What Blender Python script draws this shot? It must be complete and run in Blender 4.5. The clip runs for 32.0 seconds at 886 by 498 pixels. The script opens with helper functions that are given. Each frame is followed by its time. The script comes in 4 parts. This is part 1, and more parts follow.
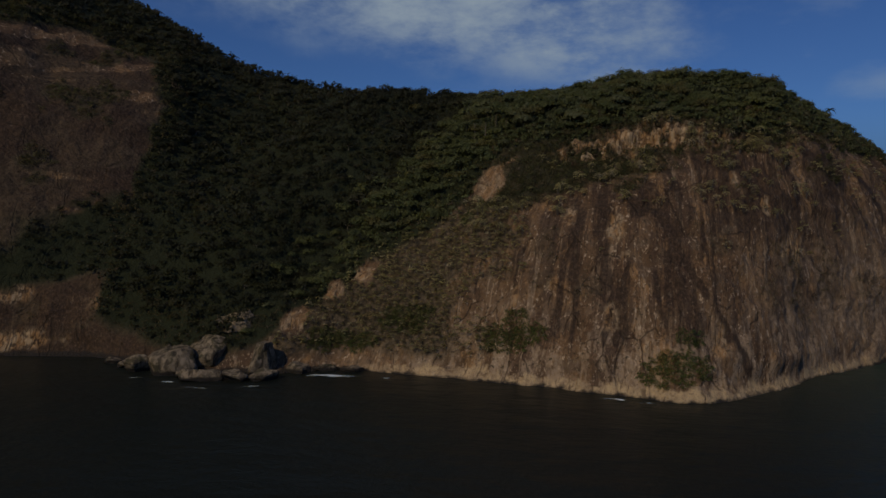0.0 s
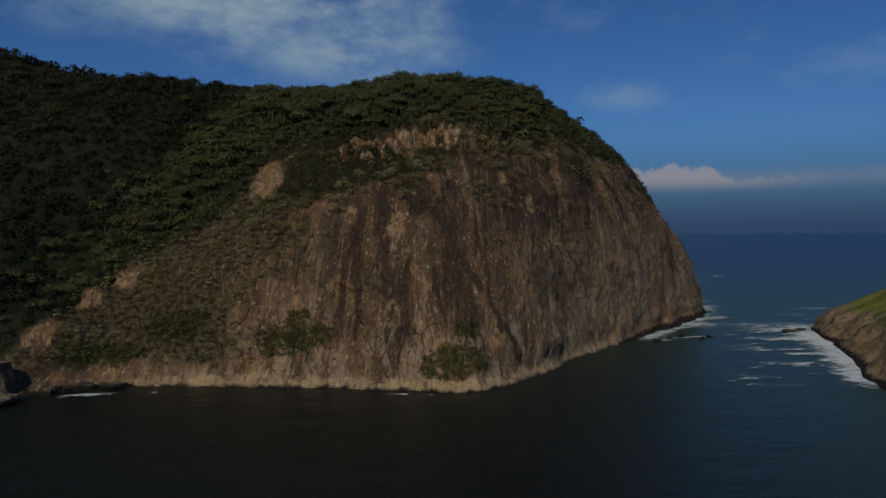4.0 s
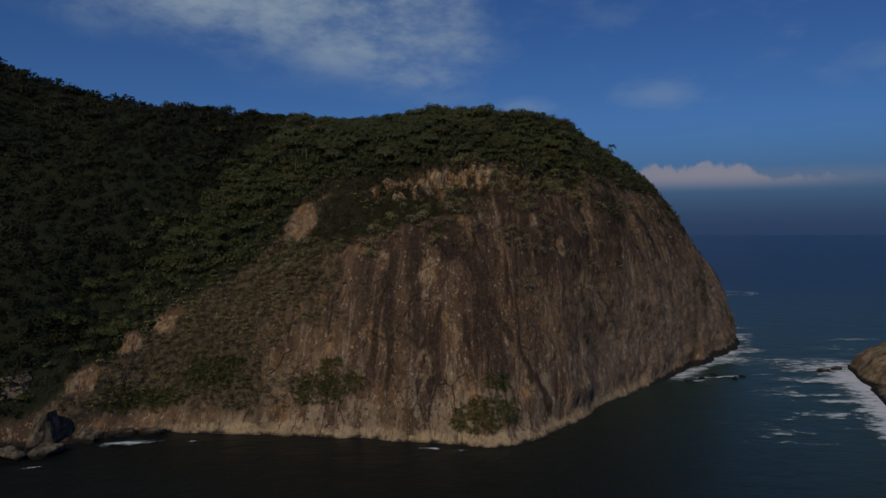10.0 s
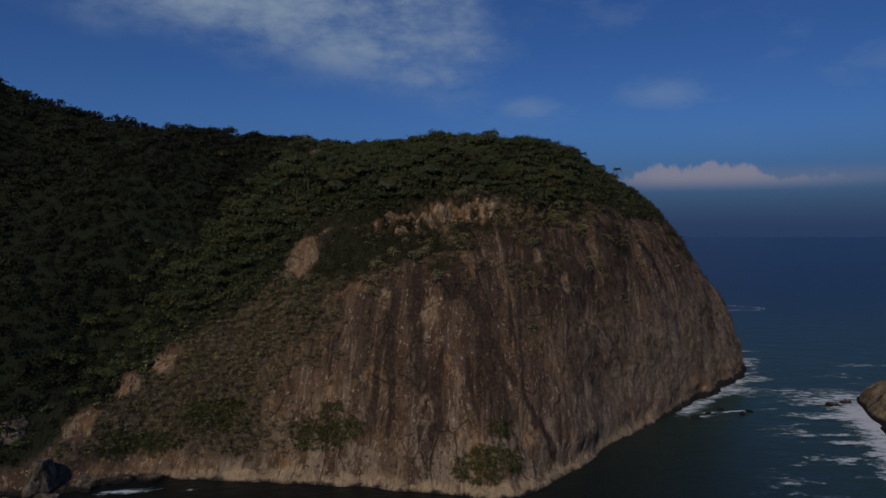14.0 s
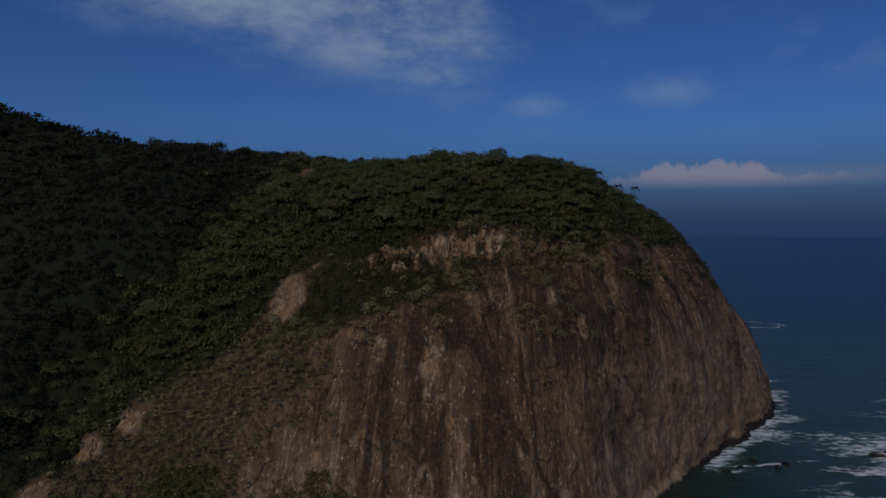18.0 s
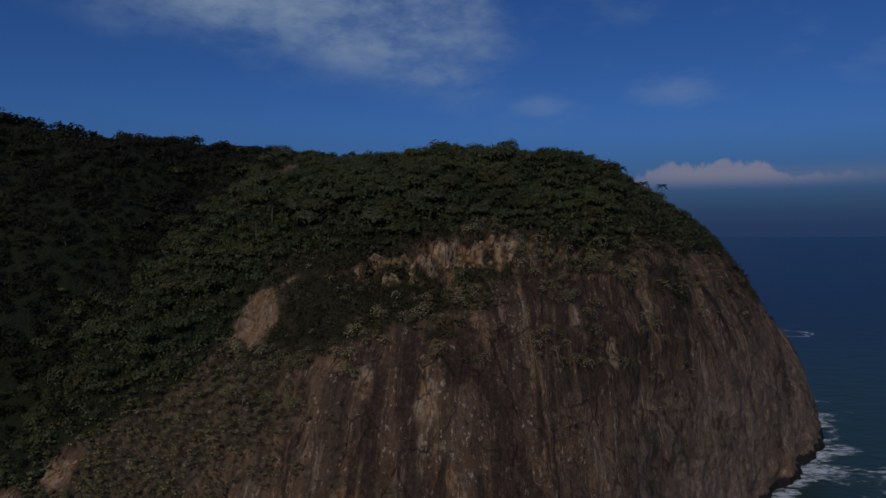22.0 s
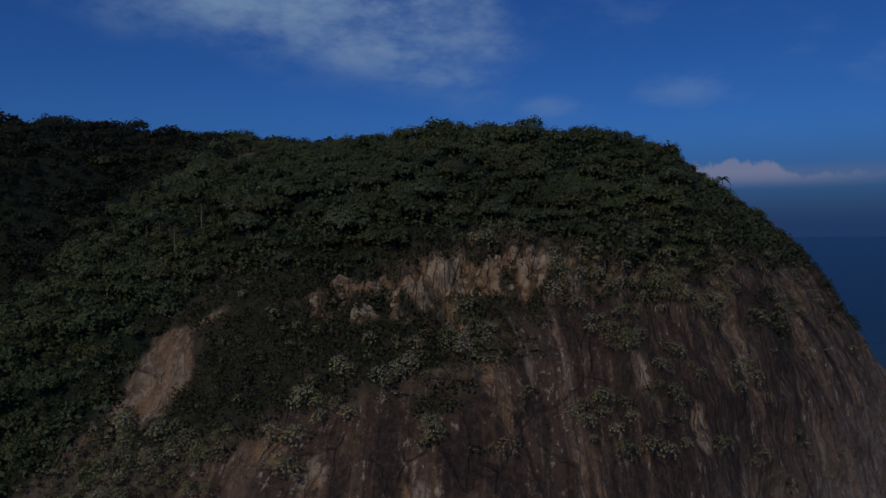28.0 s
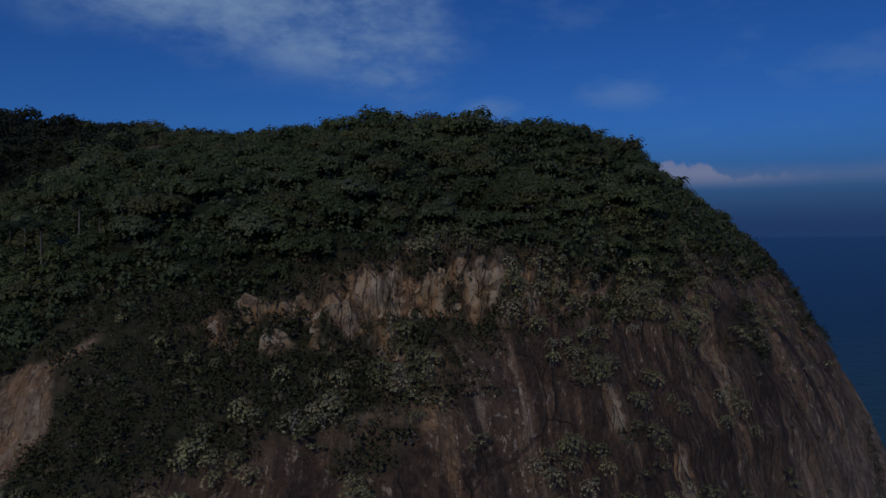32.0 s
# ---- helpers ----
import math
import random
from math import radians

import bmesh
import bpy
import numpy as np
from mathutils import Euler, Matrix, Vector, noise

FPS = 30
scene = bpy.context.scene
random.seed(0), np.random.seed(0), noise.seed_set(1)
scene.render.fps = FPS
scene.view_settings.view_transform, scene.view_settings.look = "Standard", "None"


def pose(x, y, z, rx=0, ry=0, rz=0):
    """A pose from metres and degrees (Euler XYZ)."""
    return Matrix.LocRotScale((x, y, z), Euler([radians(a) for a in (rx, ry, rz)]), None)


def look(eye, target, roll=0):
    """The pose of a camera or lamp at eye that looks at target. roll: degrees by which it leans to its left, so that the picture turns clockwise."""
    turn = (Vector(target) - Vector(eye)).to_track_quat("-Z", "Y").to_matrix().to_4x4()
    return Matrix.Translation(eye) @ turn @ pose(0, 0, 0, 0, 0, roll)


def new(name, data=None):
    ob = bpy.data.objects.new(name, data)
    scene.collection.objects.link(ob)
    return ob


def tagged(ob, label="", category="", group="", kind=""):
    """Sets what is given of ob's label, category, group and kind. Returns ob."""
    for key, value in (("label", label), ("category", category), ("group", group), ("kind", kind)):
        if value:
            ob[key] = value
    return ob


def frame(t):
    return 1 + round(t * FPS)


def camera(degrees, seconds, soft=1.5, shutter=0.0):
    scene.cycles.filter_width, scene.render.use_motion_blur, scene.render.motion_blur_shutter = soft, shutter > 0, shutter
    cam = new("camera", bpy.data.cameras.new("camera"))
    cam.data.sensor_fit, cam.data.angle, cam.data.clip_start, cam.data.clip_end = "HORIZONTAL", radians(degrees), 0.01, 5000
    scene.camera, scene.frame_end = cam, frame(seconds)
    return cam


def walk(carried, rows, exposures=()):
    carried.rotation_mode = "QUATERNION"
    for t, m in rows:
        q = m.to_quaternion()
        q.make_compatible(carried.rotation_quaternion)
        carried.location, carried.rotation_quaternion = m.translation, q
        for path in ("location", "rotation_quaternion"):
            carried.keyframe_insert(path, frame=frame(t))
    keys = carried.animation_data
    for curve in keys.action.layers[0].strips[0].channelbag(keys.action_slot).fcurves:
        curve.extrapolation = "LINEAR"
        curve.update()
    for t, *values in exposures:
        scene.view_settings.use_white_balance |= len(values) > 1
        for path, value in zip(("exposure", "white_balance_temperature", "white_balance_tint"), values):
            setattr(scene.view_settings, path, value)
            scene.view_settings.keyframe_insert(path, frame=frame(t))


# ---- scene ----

# ---- camera and its flight: seconds, x, y, z, pitch, roll, yaw ----
cam = camera(65.7, 32.0, soft=1.5)
PATH = [
    (0, 0.11, -7.57, 47.84, -1.63, 0.31, 15.16),
    (0.5, 0.13, -6.27, 47.76, -1.62, 0.07, 5.83),
    (1, -0.14, -5.47, 47.57, -1.85, -0.11, -2.37),
    (1.5, -0.40, -5.02, 47.37, -1.73, -0.25, -5.98),
    (2, -0.51, -4.79, 47.25, -1.73, -0.32, -6.36),
    (2.5, -0.47, -4.70, 47.21, -1.75, -0.32, -4.97),
    (3, -0.38, -4.62, 47.12, -1.73, -0.31, -3.94),
    (3.5, -0.38, -4.53, 47.12, -1.64, -0.33, -3.43),
    (5.5, -0.50, -5.06, 49.86, -1.79, -0.19, -1.77),
    (6, -0.40, -5.17, 50.97, -1.76, -0.22, -1.43),
    (7, -0.45, -5.34, 53.83, -1.76, -0.19, -1.01),
    (8, -0.78, -5.45, 57.34, -1.81, -0.11, -0.80),
    (9, -0.99, -5.72, 60.96, -1.89, 0.01, -0.63),
    (10, -1.01, -6.06, 64.46, -1.88, -0.03, -0.53),
    (11, -1.13, -6.48, 68.15, -1.94, 0.05, -0.47),
    (12, -1.08, -6.48, 71.75, -1.96, 0.10, -0.38),
    (13, -0.74, -5.19, 75.03, -1.94, 0.11, -0.28),
    (14, -0.44, -1.86, 78.17, -1.94, 0.10, -0.17),
    (14.5, -0.43, 0.53, 79.75, -1.91, 0.10, -0.20),
    (16.5, 0.02, 14.11, 86.83, -1.99, -0.00, 0.09),
    (17, 0.14, 17.95, 88.68, -2.09, 0.11, 0.10),
    (17.5, 0.40, 21.99, 90.30, -2.16, 0.16, 0.17),
    (18, 0.86, 26.24, 91.17, -2.07, 0.10, 0.33),
    (18.5, 1.33, 30.67, 91.55, -1.99, 0.04, 0.43),
    (19, 1.77, 35.22, 91.79, -2.03, 0.05, 0.50),
    (20, 2.30, 44.96, 92.13, -2.09, 0.03, 0.69),
    (21, 1.94, 55.71, 92.17, -2.06, -0.02, 0.67),
    (22, 2.04, 66.55, 92.36, -2.04, -0.02, 0.77),
    (23, 2.87, 77.20, 92.77, -2.04, -0.13, 1.05),
    (24, 2.93, 88.52, 93.05, -2.06, -0.11, 1.13),
    (25, 2.49, 99.98, 93.11, -2.01, -0.14, 1.03),
    (25.5, 2.45, 105.57, 93.17, -2.01, -0.16, 1.13),
    (27.5, 2.93, 126.98, 93.43, -1.95, -0.23, 1.31),
    (28, 3.02, 132.41, 93.49, -1.94, -0.23, 1.37),
    (29, 3.21, 143.26, 93.79, -1.91, -0.30, 1.43),
    (29.5, 3.39, 148.04, 94.08, -1.87, -0.35, 1.46),
    (30, 3.64, 151.99, 94.38, -1.85, -0.38, 1.11),
    (30.5, 3.93, 154.88, 94.61, -1.86, -0.37, -0.46),
    (31, 4.22, 156.59, 94.69, -1.85, -0.36, -1.58),
    (31.5, 4.45, 157.20, 94.65, -1.86, -0.35, -2.67),
    (32, 4.50, 156.85, 94.53, -1.92, -0.25, -3.28),
]
EXPOSURES = [(0, -1.58, 7150, 8), (2, -1.46, 6950, -2), (7, -1.52, 6750, 2), (10, -1.64, 6600, 6), (13, -1.7, 6350, 9), (20, -1.88, 5980, 11), (32, -1.95, 5100, 9.5)]
walk(cam, [(t, pose(x, y, z, 90 + p, 0, w) @ pose(0, 0, 0, 0, 0, r)) for t, x, y, z, p, r, w in PATH], EXPOSURES)

# ---- sky, sun ----
SUN_AZ, SUN_EL = 201.0, 38.0   # compass degrees from +y towards +x, and height


def nodes_of(tree):
    tree.nodes.clear()
    return tree.nodes, tree.links


def make_sky():
    world = bpy.data.worlds.new("sky")
    scene.world = world
    world.use_nodes = True
    n, l = nodes_of(world.node_tree)
    out = n.new("ShaderNodeOutputWorld")
    back = n.new("ShaderNodeBackground")
    back.inputs["Strength"].default_value = 0.128
    sky = n.new("ShaderNodeTexSky")
    sky.sky_type, sky.sun_disc = "NISHITA", False
    sky.sun_elevation, sky.sun_rotation = radians(SUN_EL), radians(SUN_AZ)
    sky.altitude, sky.air_density, sky.dust_density, sky.ozone_density = 50.0, 1.0, 0.6, 2.5
    coord = n.new("ShaderNodeTexCoord")
    sep = n.new("ShaderNodeSeparateXYZ")
    l.new(coord.outputs["Generated"], sep.inputs[0])

    def math_node(op, a, b=None, c=None):
        m = n.new("ShaderNodeMath")
        m.operation = op
        for k, v in enumerate((a, b, c)):
            if v is None:
                continue
            if isinstance(v, (int, float)):
                m.inputs[k].default_value = v
            else:
                l.new(v, m.inputs[k])
        return m.outputs[0]

    # azimuth (to the right of +y) and height of the ray
    az = math_node("ARCTAN2", sep.outputs["X"], sep.outputs["Y"])
    el = math_node("ARCSINE", sep.outputs["Z"])
    flat = n.new("ShaderNodeCombineXYZ")
    l.new(az, flat.inputs[0])
    l.new(el, flat.inputs[1])

    def ramp(value, lo, hi):
        m = n.new("ShaderNodeMapRange")
        m.interpolation_type = "SMOOTHSTEP"
        l.new(value, m.inputs["Value"])
        m.inputs["From Min"].default_value, m.inputs["From Max"].default_value = lo, hi
        return m.outputs["Result"]

    def field(scale, sx, sy, detail, rough, off=(0, 0, 0)):
        mp = n.new("ShaderNodeMapping")
        l.new(flat.outputs[0], mp.inputs["Vector"])
        mp.inputs["Scale"].default_value = (sx, sy, 1)
        mp.inputs["Location"].default_value = off
        t = n.new("ShaderNodeTexNoise")
        l.new(mp.outputs[0], t.inputs["Vector"])
        t.inputs["Scale"].default_value, t.inputs["Detail"].default_value, t.inputs["Roughness"].default_value = scale, detail, rough
        return t.outputs["Fac"]

    def mix(fac, a, b):
        m = n.new("ShaderNodeMix")
        m.data_type = "RGBA"
        l.new(fac, m.inputs["Factor"])
        for k, v in ((6, a), (7, b)):
            if isinstance(v, tuple):
                m.inputs[k].default_value = (*v, 1)
            else:
                l.new(v, m.inputs[k])
        return m.outputs[2]

    # deepen the blue of the clear air
    tint = n.new("ShaderNodeMix")
    tint.data_type, tint.blend_type = "RGBA", "MULTIPLY"
    tint.inputs["Factor"].default_value = 1.0
    l.new(sky.outputs[0], tint.inputs[6])
    tint.inputs[7].default_value = (*SKY_TINT, 1)
    colour = tint.outputs[2]
    # sea haze low over the horizon
    haze = math_node("SUBTRACT", 1.0, ramp(el, -0.01, 0.16))
    colour = mix(math_node("MULTIPLY", haze, 0.9), colour, HAZE)
    # thin high cloud, drawn out, thickest high up ahead
    wisp = ramp(field(6.5, 0.8, 1.7, 12, 0.63, (3.17, 0.62, 0)), 0.33, 0.68)
    low = math_node("ADD", el, math_node("MULTIPLY", math_node("MINIMUM", az, 0.0), 0.19))
    spread = math_node("MULTIPLY", ramp(math_node("ADD", low, math_node("MULTIPLY", field(9.0, 1, 1, 5, 0.6), 0.06)), 0.175, 0.27), math_node("MULTIPLY", ramp(math_node("ADD", az, math_node("MULTIPLY", field(7.0, 1, 1.6, 6, 0.6, (2, 7, 0)), 0.30)), 0.26, 0.10), ramp(az, -0.92, -0.72)))
    thin = math_node("MULTIPLY", ramp(field(5.0, 1.0, 2.2, 6, 0.6, (7.3, 2.2, 0)), 0.50, 0.72), math_node("MULTIPLY", ramp(el, 0.08, 0.2), ramp(az, -0.02, 0.14)))
    colour = mix(math_node("MULTIPLY", math_node("MULTIPLY", wisp, spread), 0.9), colour, CLOUD)
    colour = mix(math_node("MULTIPLY", thin, 0.16), colour, CLOUD)
    # two loose scraps of cloud below it, and a faint flat band over the sea
    scrap = field(14.0, 0.8, 2.2, 6, 0.6, (1, 3, 0))
    for a0, e0, wide, tall in ((0.125, 0.168, 0.055, 0.020), (0.305, 0.182, 0.07, 0.028)):
        da = math_node("DIVIDE", math_node("SUBTRACT", az, a0), wide)
        de = math_node("DIVIDE", math_node("SUBTRACT", el, e0), tall)
        near_ = ramp(math_node("ADD", math_node("SQRT", math_node("ADD", math_node("MULTIPLY", da, da), math_node("MULTIPLY", de, de))), math_node("MULTIPLY", scrap, 1.4)), 1.75, 0.6)
        colour = mix(math_node("MULTIPLY", near_, 0.30), colour, CLOUD)
    band = math_node("MULTIPLY", ramp(el, 0.045, 0.066), math_node("MULTIPLY", ramp(math_node("ADD", el, math_node("MULTIPLY", field(9.0, 1, 1, 5, 0.6), 0.02)), 0.096, 0.074), ramp(az, 0.22, 0.34)))
    colour = mix(math_node("MULTIPLY", band, 0.16), colour, BANK)
    # a low cumulus bank on the sea horizon
    puff = math_node("MULTIPLY", math_node("SUBTRACT", field(34.0, 1.0, 0.5, 7, 0.62), 0.5), 0.045)
    top = math_node("ADD", puff, math_node("MULTIPLY", ramp(math_node("ABSOLUTE", math_node("SUBTRACT", az, 0.36)), 0.10, 0.055), 0.016))
    edge = math_node("SUBTRACT", math_node("ADD", top, 0.068), el)
    bank = math_node("MULTIPLY", ramp(edge, 0.0, 0.008), ramp(el, 0.045, 0.072))
    near = ramp(math_node("ABSOLUTE", math_node("SUBTRACT", az, 0.37)), 0.22, 0.05)
    colour = mix(math_node("MULTIPLY", math_node("MULTIPLY", bank, near), 0.55), colour, BANK)
    l.new(colour, back.inputs["Color"])
    l.new(back.outputs[0], out.inputs["Surface"])


SKY_TINT = (0.37, 0.655, 1.22)
HAZE = (0.46, 0.90, 2.4)
CLOUD = (5.6, 7.2, 9.2)
BANK = (7.5, 6.3, 6.8)
make_sky()

sun = new("sun", bpy.data.lights.new("sun", "SUN"))
sun.data.energy, sun.data.angle, sun.data.color = 3.3, radians(0.5), (1.0, 0.83, 0.58)
a, e = radians(SUN_AZ), radians(SUN_EL)
sun.matrix_world = look((math.sin(a) * math.cos(e) * 300, math.cos(a) * math.cos(e) * 300, math.sin(e) * 300), (0, 0, 0))


# ---- materials ----
class Mat:
    """A small builder of node materials."""

    def __init__(self, name, rough=0.8, spec=0.3):
        self.m = bpy.data.materials.new(name)
        self.m.use_nodes = True
        self.n, self.l = nodes_of(self.m.node_tree)
        self.out = self.n.new("ShaderNodeOutputMaterial")
        self.b = self.n.new("ShaderNodeBsdfPrincipled")
        self.b.inputs["Roughness"].default_value = rough
        self.b.inputs["Specular IOR Level"].default_value = spec
        self.l.new(self.b.outputs[0], self.out.inputs["Surface"])
        self.geo = self.n.new("ShaderNodeNewGeometry")

    def put(self, socket, v):
        if isinstance(v, tuple):
            socket.default_value = (*v, 1) if len(v) == 3 and socket.type == "RGBA" else v
        elif isinstance(v, (int, float)):
            socket.default_value = v
        else:
            self.l.new(v, socket)

    def math(self, op, x, y=0.0):
        k = self.n.new("ShaderNodeMath")
        k.operation = op
        self.put(k.inputs[0], x)
        self.put(k.inputs[1], y)
        return k.outputs[0]

    def noise(self, scale, detail=4, rough=0.55, stretch=(1, 1, 1), vec=None, off=(0, 0, 0)):
        mp = self.n.new("ShaderNodeMapping")
        self.l.new(vec if vec is not None else self.geo.outputs["Position"], mp.inputs["Vector"])
        mp.inputs["Scale"].default_value, mp.inputs["Location"].default_value = stretch, off
        k = self.n.new("ShaderNodeTexNoise")
        self.l.new(mp.outputs[0], k.inputs["Vector"])
        k.inputs["Scale"].default_value, k.inputs["Detail"].default_value, k.inputs["Roughness"].default_value = scale, detail, rough
        return k.outputs["Fac"]

    def ramp(self, v, lo, hi, to0=0.0, to1=1.0):
        k = self.n.new("ShaderNodeMapRange")
        k.interpolation_type = "SMOOTHSTEP"
        self.l.new(v, k.inputs["Value"])
        for name, x in (("From Min", lo), ("From Max", hi), ("To Min", to0), ("To Max", to1)):
            k.inputs[name].default_value = x
        return k.outputs["Result"]

    def mix(self, f, x, y, blend="MIX"):
        k = self.n.new("ShaderNodeMix")
        k.data_type, k.blend_type = "RGBA", blend
        self.put(k.inputs["Factor"], f)
        self.put(k.inputs[6], x)
        self.put(k.inputs[7], y)
        return k.outputs[2]

    def attr(self, name):
        k = self.n.new("ShaderNodeAttribute")
        k.attribute_name = name
        return k

    def height(self):
        k = self.n.new("ShaderNodeSeparateXYZ")
        self.l.new(self.geo.outputs["Position"], k.inputs[0])
        return k.outputs["Z"]

    def bump(self, h, strength=0.5, distance=0.3):
        k = self.n.new("ShaderNodeBump")
        k.inputs["Strength"].default_value, k.inputs["Distance"].default_value = strength, distance
        self.l.new(h, k.inputs["Height"])
        self.l.new(k.outputs[0], self.b.inputs["Normal"])

    def colour(self, c):
        self.put(self.b.inputs["Base Color"], c)
        return self.m


def rock_material():
    m = Mat("weathered_granite", 0.9, 0.2)
    run = m.attr("run").outputs["Vector"]          # metres along the shore, and down the face

    def shifted(vec, amount, axis, **kw):
        """A vector pushed to and fro along one axis."""
        add, push = m.n.new("ShaderNodeVectorMath"), m.n.new("ShaderNodeCombineXYZ")
        add.operation = "ADD"
        m.l.new(m.math("MULTIPLY", m.math("SUBTRACT", m.noise(**kw), 0.5), amount), push.inputs[axis])
        m.l.new(vec, add.inputs[0])
        m.l.new(push.outputs[0], add.inputs[1])
        return add.outputs[0]

    def cells(vec, sx, sy, feature="DISTANCE_TO_EDGE"):
        mp, k = m.n.new("ShaderNodeMapping"), m.n.new("ShaderNodeTexVoronoi")
        mp.inputs["Scale"].default_value = (sx, sy, 1)
        k.feature = feature
        k.inputs["Scale"].default_value = 1.0
        m.l.new(vec, mp.inputs["Vector"])
        m.l.new(mp.outputs[0], k.inputs["Vector"])
        return k.outputs["Distance"]

    way = shifted(run, 3.5, 0, scale=0.05, detail=3)            # runs that wander on their way down
    way = shifted(way, 0.5, 0, scale=0.5, detail=4, off=(3, 1, 2))
    c = m.mix(m.ramp(m.noise(0.035, 7, 0.62), 0.38, 0.62), (0.132, 0.078, 0.041), (0.230, 0.142, 0.076))
    # grey crust and ochre blotches
    c = m.mix(m.ramp(m.noise(0.13, 9, 0.74, off=(7, 2, 5)), 0.50, 0.60, 0, 0.7), c, (0.185, 0.131, 0.085))
    c = m.mix(m.ramp(m.noise(0.10, 9, 0.74, (1, 0.6, 1), way, (3, 8, 0)), 0.53, 0.62, 0, 0.75), c, (0.42, 0.245, 0.110))
    # broad soft stains, then long narrow runs, pale and dark
    c = m.mix(m.ramp(m.noise(0.045, 8, 0.6, (1, 0.14, 1), way, (11, 3, 0)), 0.47, 0.60, 0, 0.68), c, (0.085, 0.054, 0.037))
    c = m.mix(m.ramp(m.noise(0.20, 9, 0.70, (1, 0.10, 1), way, (31, 5, 0)), 0.55, 0.63, 0, 0.6), c, (0.46, 0.335, 0.21))
    c = m.mix(m.ramp(m.noise(0.26, 9, 0.70, (1, 0.08, 1), way, (2, 9, 0)), 0.52, 0.60, 0, 0.65), c, (0.078, 0.050, 0.035))
    c = m.mix(m.ramp(m.noise(0.85, 6, 0.65, (1, 0.05, 1), way, (5, 2, 0)), 0.56, 0.64, 0, 0.40), c, (0.062, 0.043, 0.032))
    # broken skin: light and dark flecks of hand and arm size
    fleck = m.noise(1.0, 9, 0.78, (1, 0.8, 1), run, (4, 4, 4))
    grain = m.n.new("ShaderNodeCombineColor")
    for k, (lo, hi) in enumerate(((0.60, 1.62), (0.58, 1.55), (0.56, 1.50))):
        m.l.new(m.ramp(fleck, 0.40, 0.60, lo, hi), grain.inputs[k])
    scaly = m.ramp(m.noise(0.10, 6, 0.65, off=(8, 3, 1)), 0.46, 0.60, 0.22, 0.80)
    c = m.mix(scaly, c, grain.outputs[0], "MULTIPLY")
    # pale patches low on the face, which also brighten it in colour
    low = m.math("MULTIPLY", m.ramp(m.height(), 30, 8), m.attr("wash").outputs["Fac"])
    c = m.mix(m.math("MULTIPLY", low, m.ramp(m.noise(0.17, 9, 0.72, (1, 0.5, 1), way, (14, 2, 0)), 0.46, 0.58, 0, 0.75)), c, (0.46, 0.335, 0.215))
    c = m.mix(m.ramp(m.noise(0.9, 9, 0.75, (1, 0.6, 1), way, (9, 1, 7)), 0.575, 0.61, 0, 0.85), c, (0.60, 0.45, 0.30))
    c = m.mix(m.ramp(m.noise(0.7, 9, 0.75, (1, 1.3, 1), run, (2, 6, 1)), 0.575, 0.615, 0, 0.85), c, (0.045, 0.037, 0.022))
    # named water stains with torn edges, and the dome's painted shade
    torn = m.math("ADD", m.attr("stain_shade").outputs["Fac"], m.math("MULTIPLY", m.math("SUBTRACT", m.noise(0.30, 9, 0.70, (1, 0.09, 1), way), 0.5), 2.6))
    c = m.mix(m.ramp(torn, 0.26, 0.74, 0, 0.86), c, m.mix(m.ramp(fleck, 0.42, 0.66), (0.034, 0.023, 0.017), (0.100, 0.063, 0.040)))
    # cracks along the edges of slabs
    bend = shifted(shifted(way, 7.0, 1, scale=0.15, detail=4), 0.8, 0, scale=0.6, detail=4)
    crack = m.math("MULTIPLY", m.ramp(cells(bend, 0.10, 0.055), 0.020, 0.006), m.ramp(m.noise(0.08, 4, off=(5, 5, 1)), 0.46, 0.54))
    c = m.mix(m.math("MULTIPLY", crack, 0.6), c, (0.035, 0.025, 0.017))
    # fresh pale and ochre rock where slabs have come away
    fresh = m.mix(m.ramp(m.noise(0.25, 7, 0.65, (1, 0.5, 1), way), 0.42, 0.58), (0.57, 0.42, 0.255), (0.45, 0.255, 0.11))
    fresh = m.mix(m.ramp(m.noise(0.5, 8, 0.7, (1, 0.12, 1), way, (6, 1, 0)), 0.53, 0.60, 0, 0.55), fresh, (0.135, 0.088, 0.052))
    fresh = m.mix(m.ramp(m.noise(1.1, 9, 0.75, (1, 0.6, 1), way, (2, 2, 5)), 0.53, 0.60, 0, 0.8), fresh, (0.13, 0.082, 0.048))
    split = m.ramp(cells(bend, 0.34, 0.13), 0.07, 0.015)
    fresh = m.mix(m.math("MULTIPLY", split, 0.28), fresh, (0.050, 0.034, 0.022))
    # grey crust on the seaward shoulder, paled in colour where sunlight falls short
    grey = m.mix(m.ramp(m.noise(0.5, 9, 0.75), 0.40, 0.60), (0.205, 0.140, 0.092), (0.42, 0.305, 0.20))
    c = m.mix(m.math("MULTIPLY", m.attr("bare").outputs["Fac"], m.ramp(m.noise(0.08, 8, 0.7), 0.40, 0.58, 0.2, 0.8)), c, grey)
    c = m.mix(m.math("MULTIPLY", m.attr("fresh").outputs["Fac"], m.ramp(m.noise(0.35, 8, 0.7), 0.42, 0.50, 0.12, 0.95)), c, fresh)
    # soil and low growth where plants hold
    green = m.mix(m.ramp(m.noise(0.5, 8, 0.7), 0.40, 0.60), (0.055, 0.044, 0.027), (0.160, 0.118, 0.072))
    c = m.mix(m.attr("plants").outputs["Fac"], c, green)
    # shadow between trees and bench bushes, painted onto the ground
    c = m.mix(m.attr("floor_shade").outputs["Fac"], c, (0.024, 0.029, 0.013))
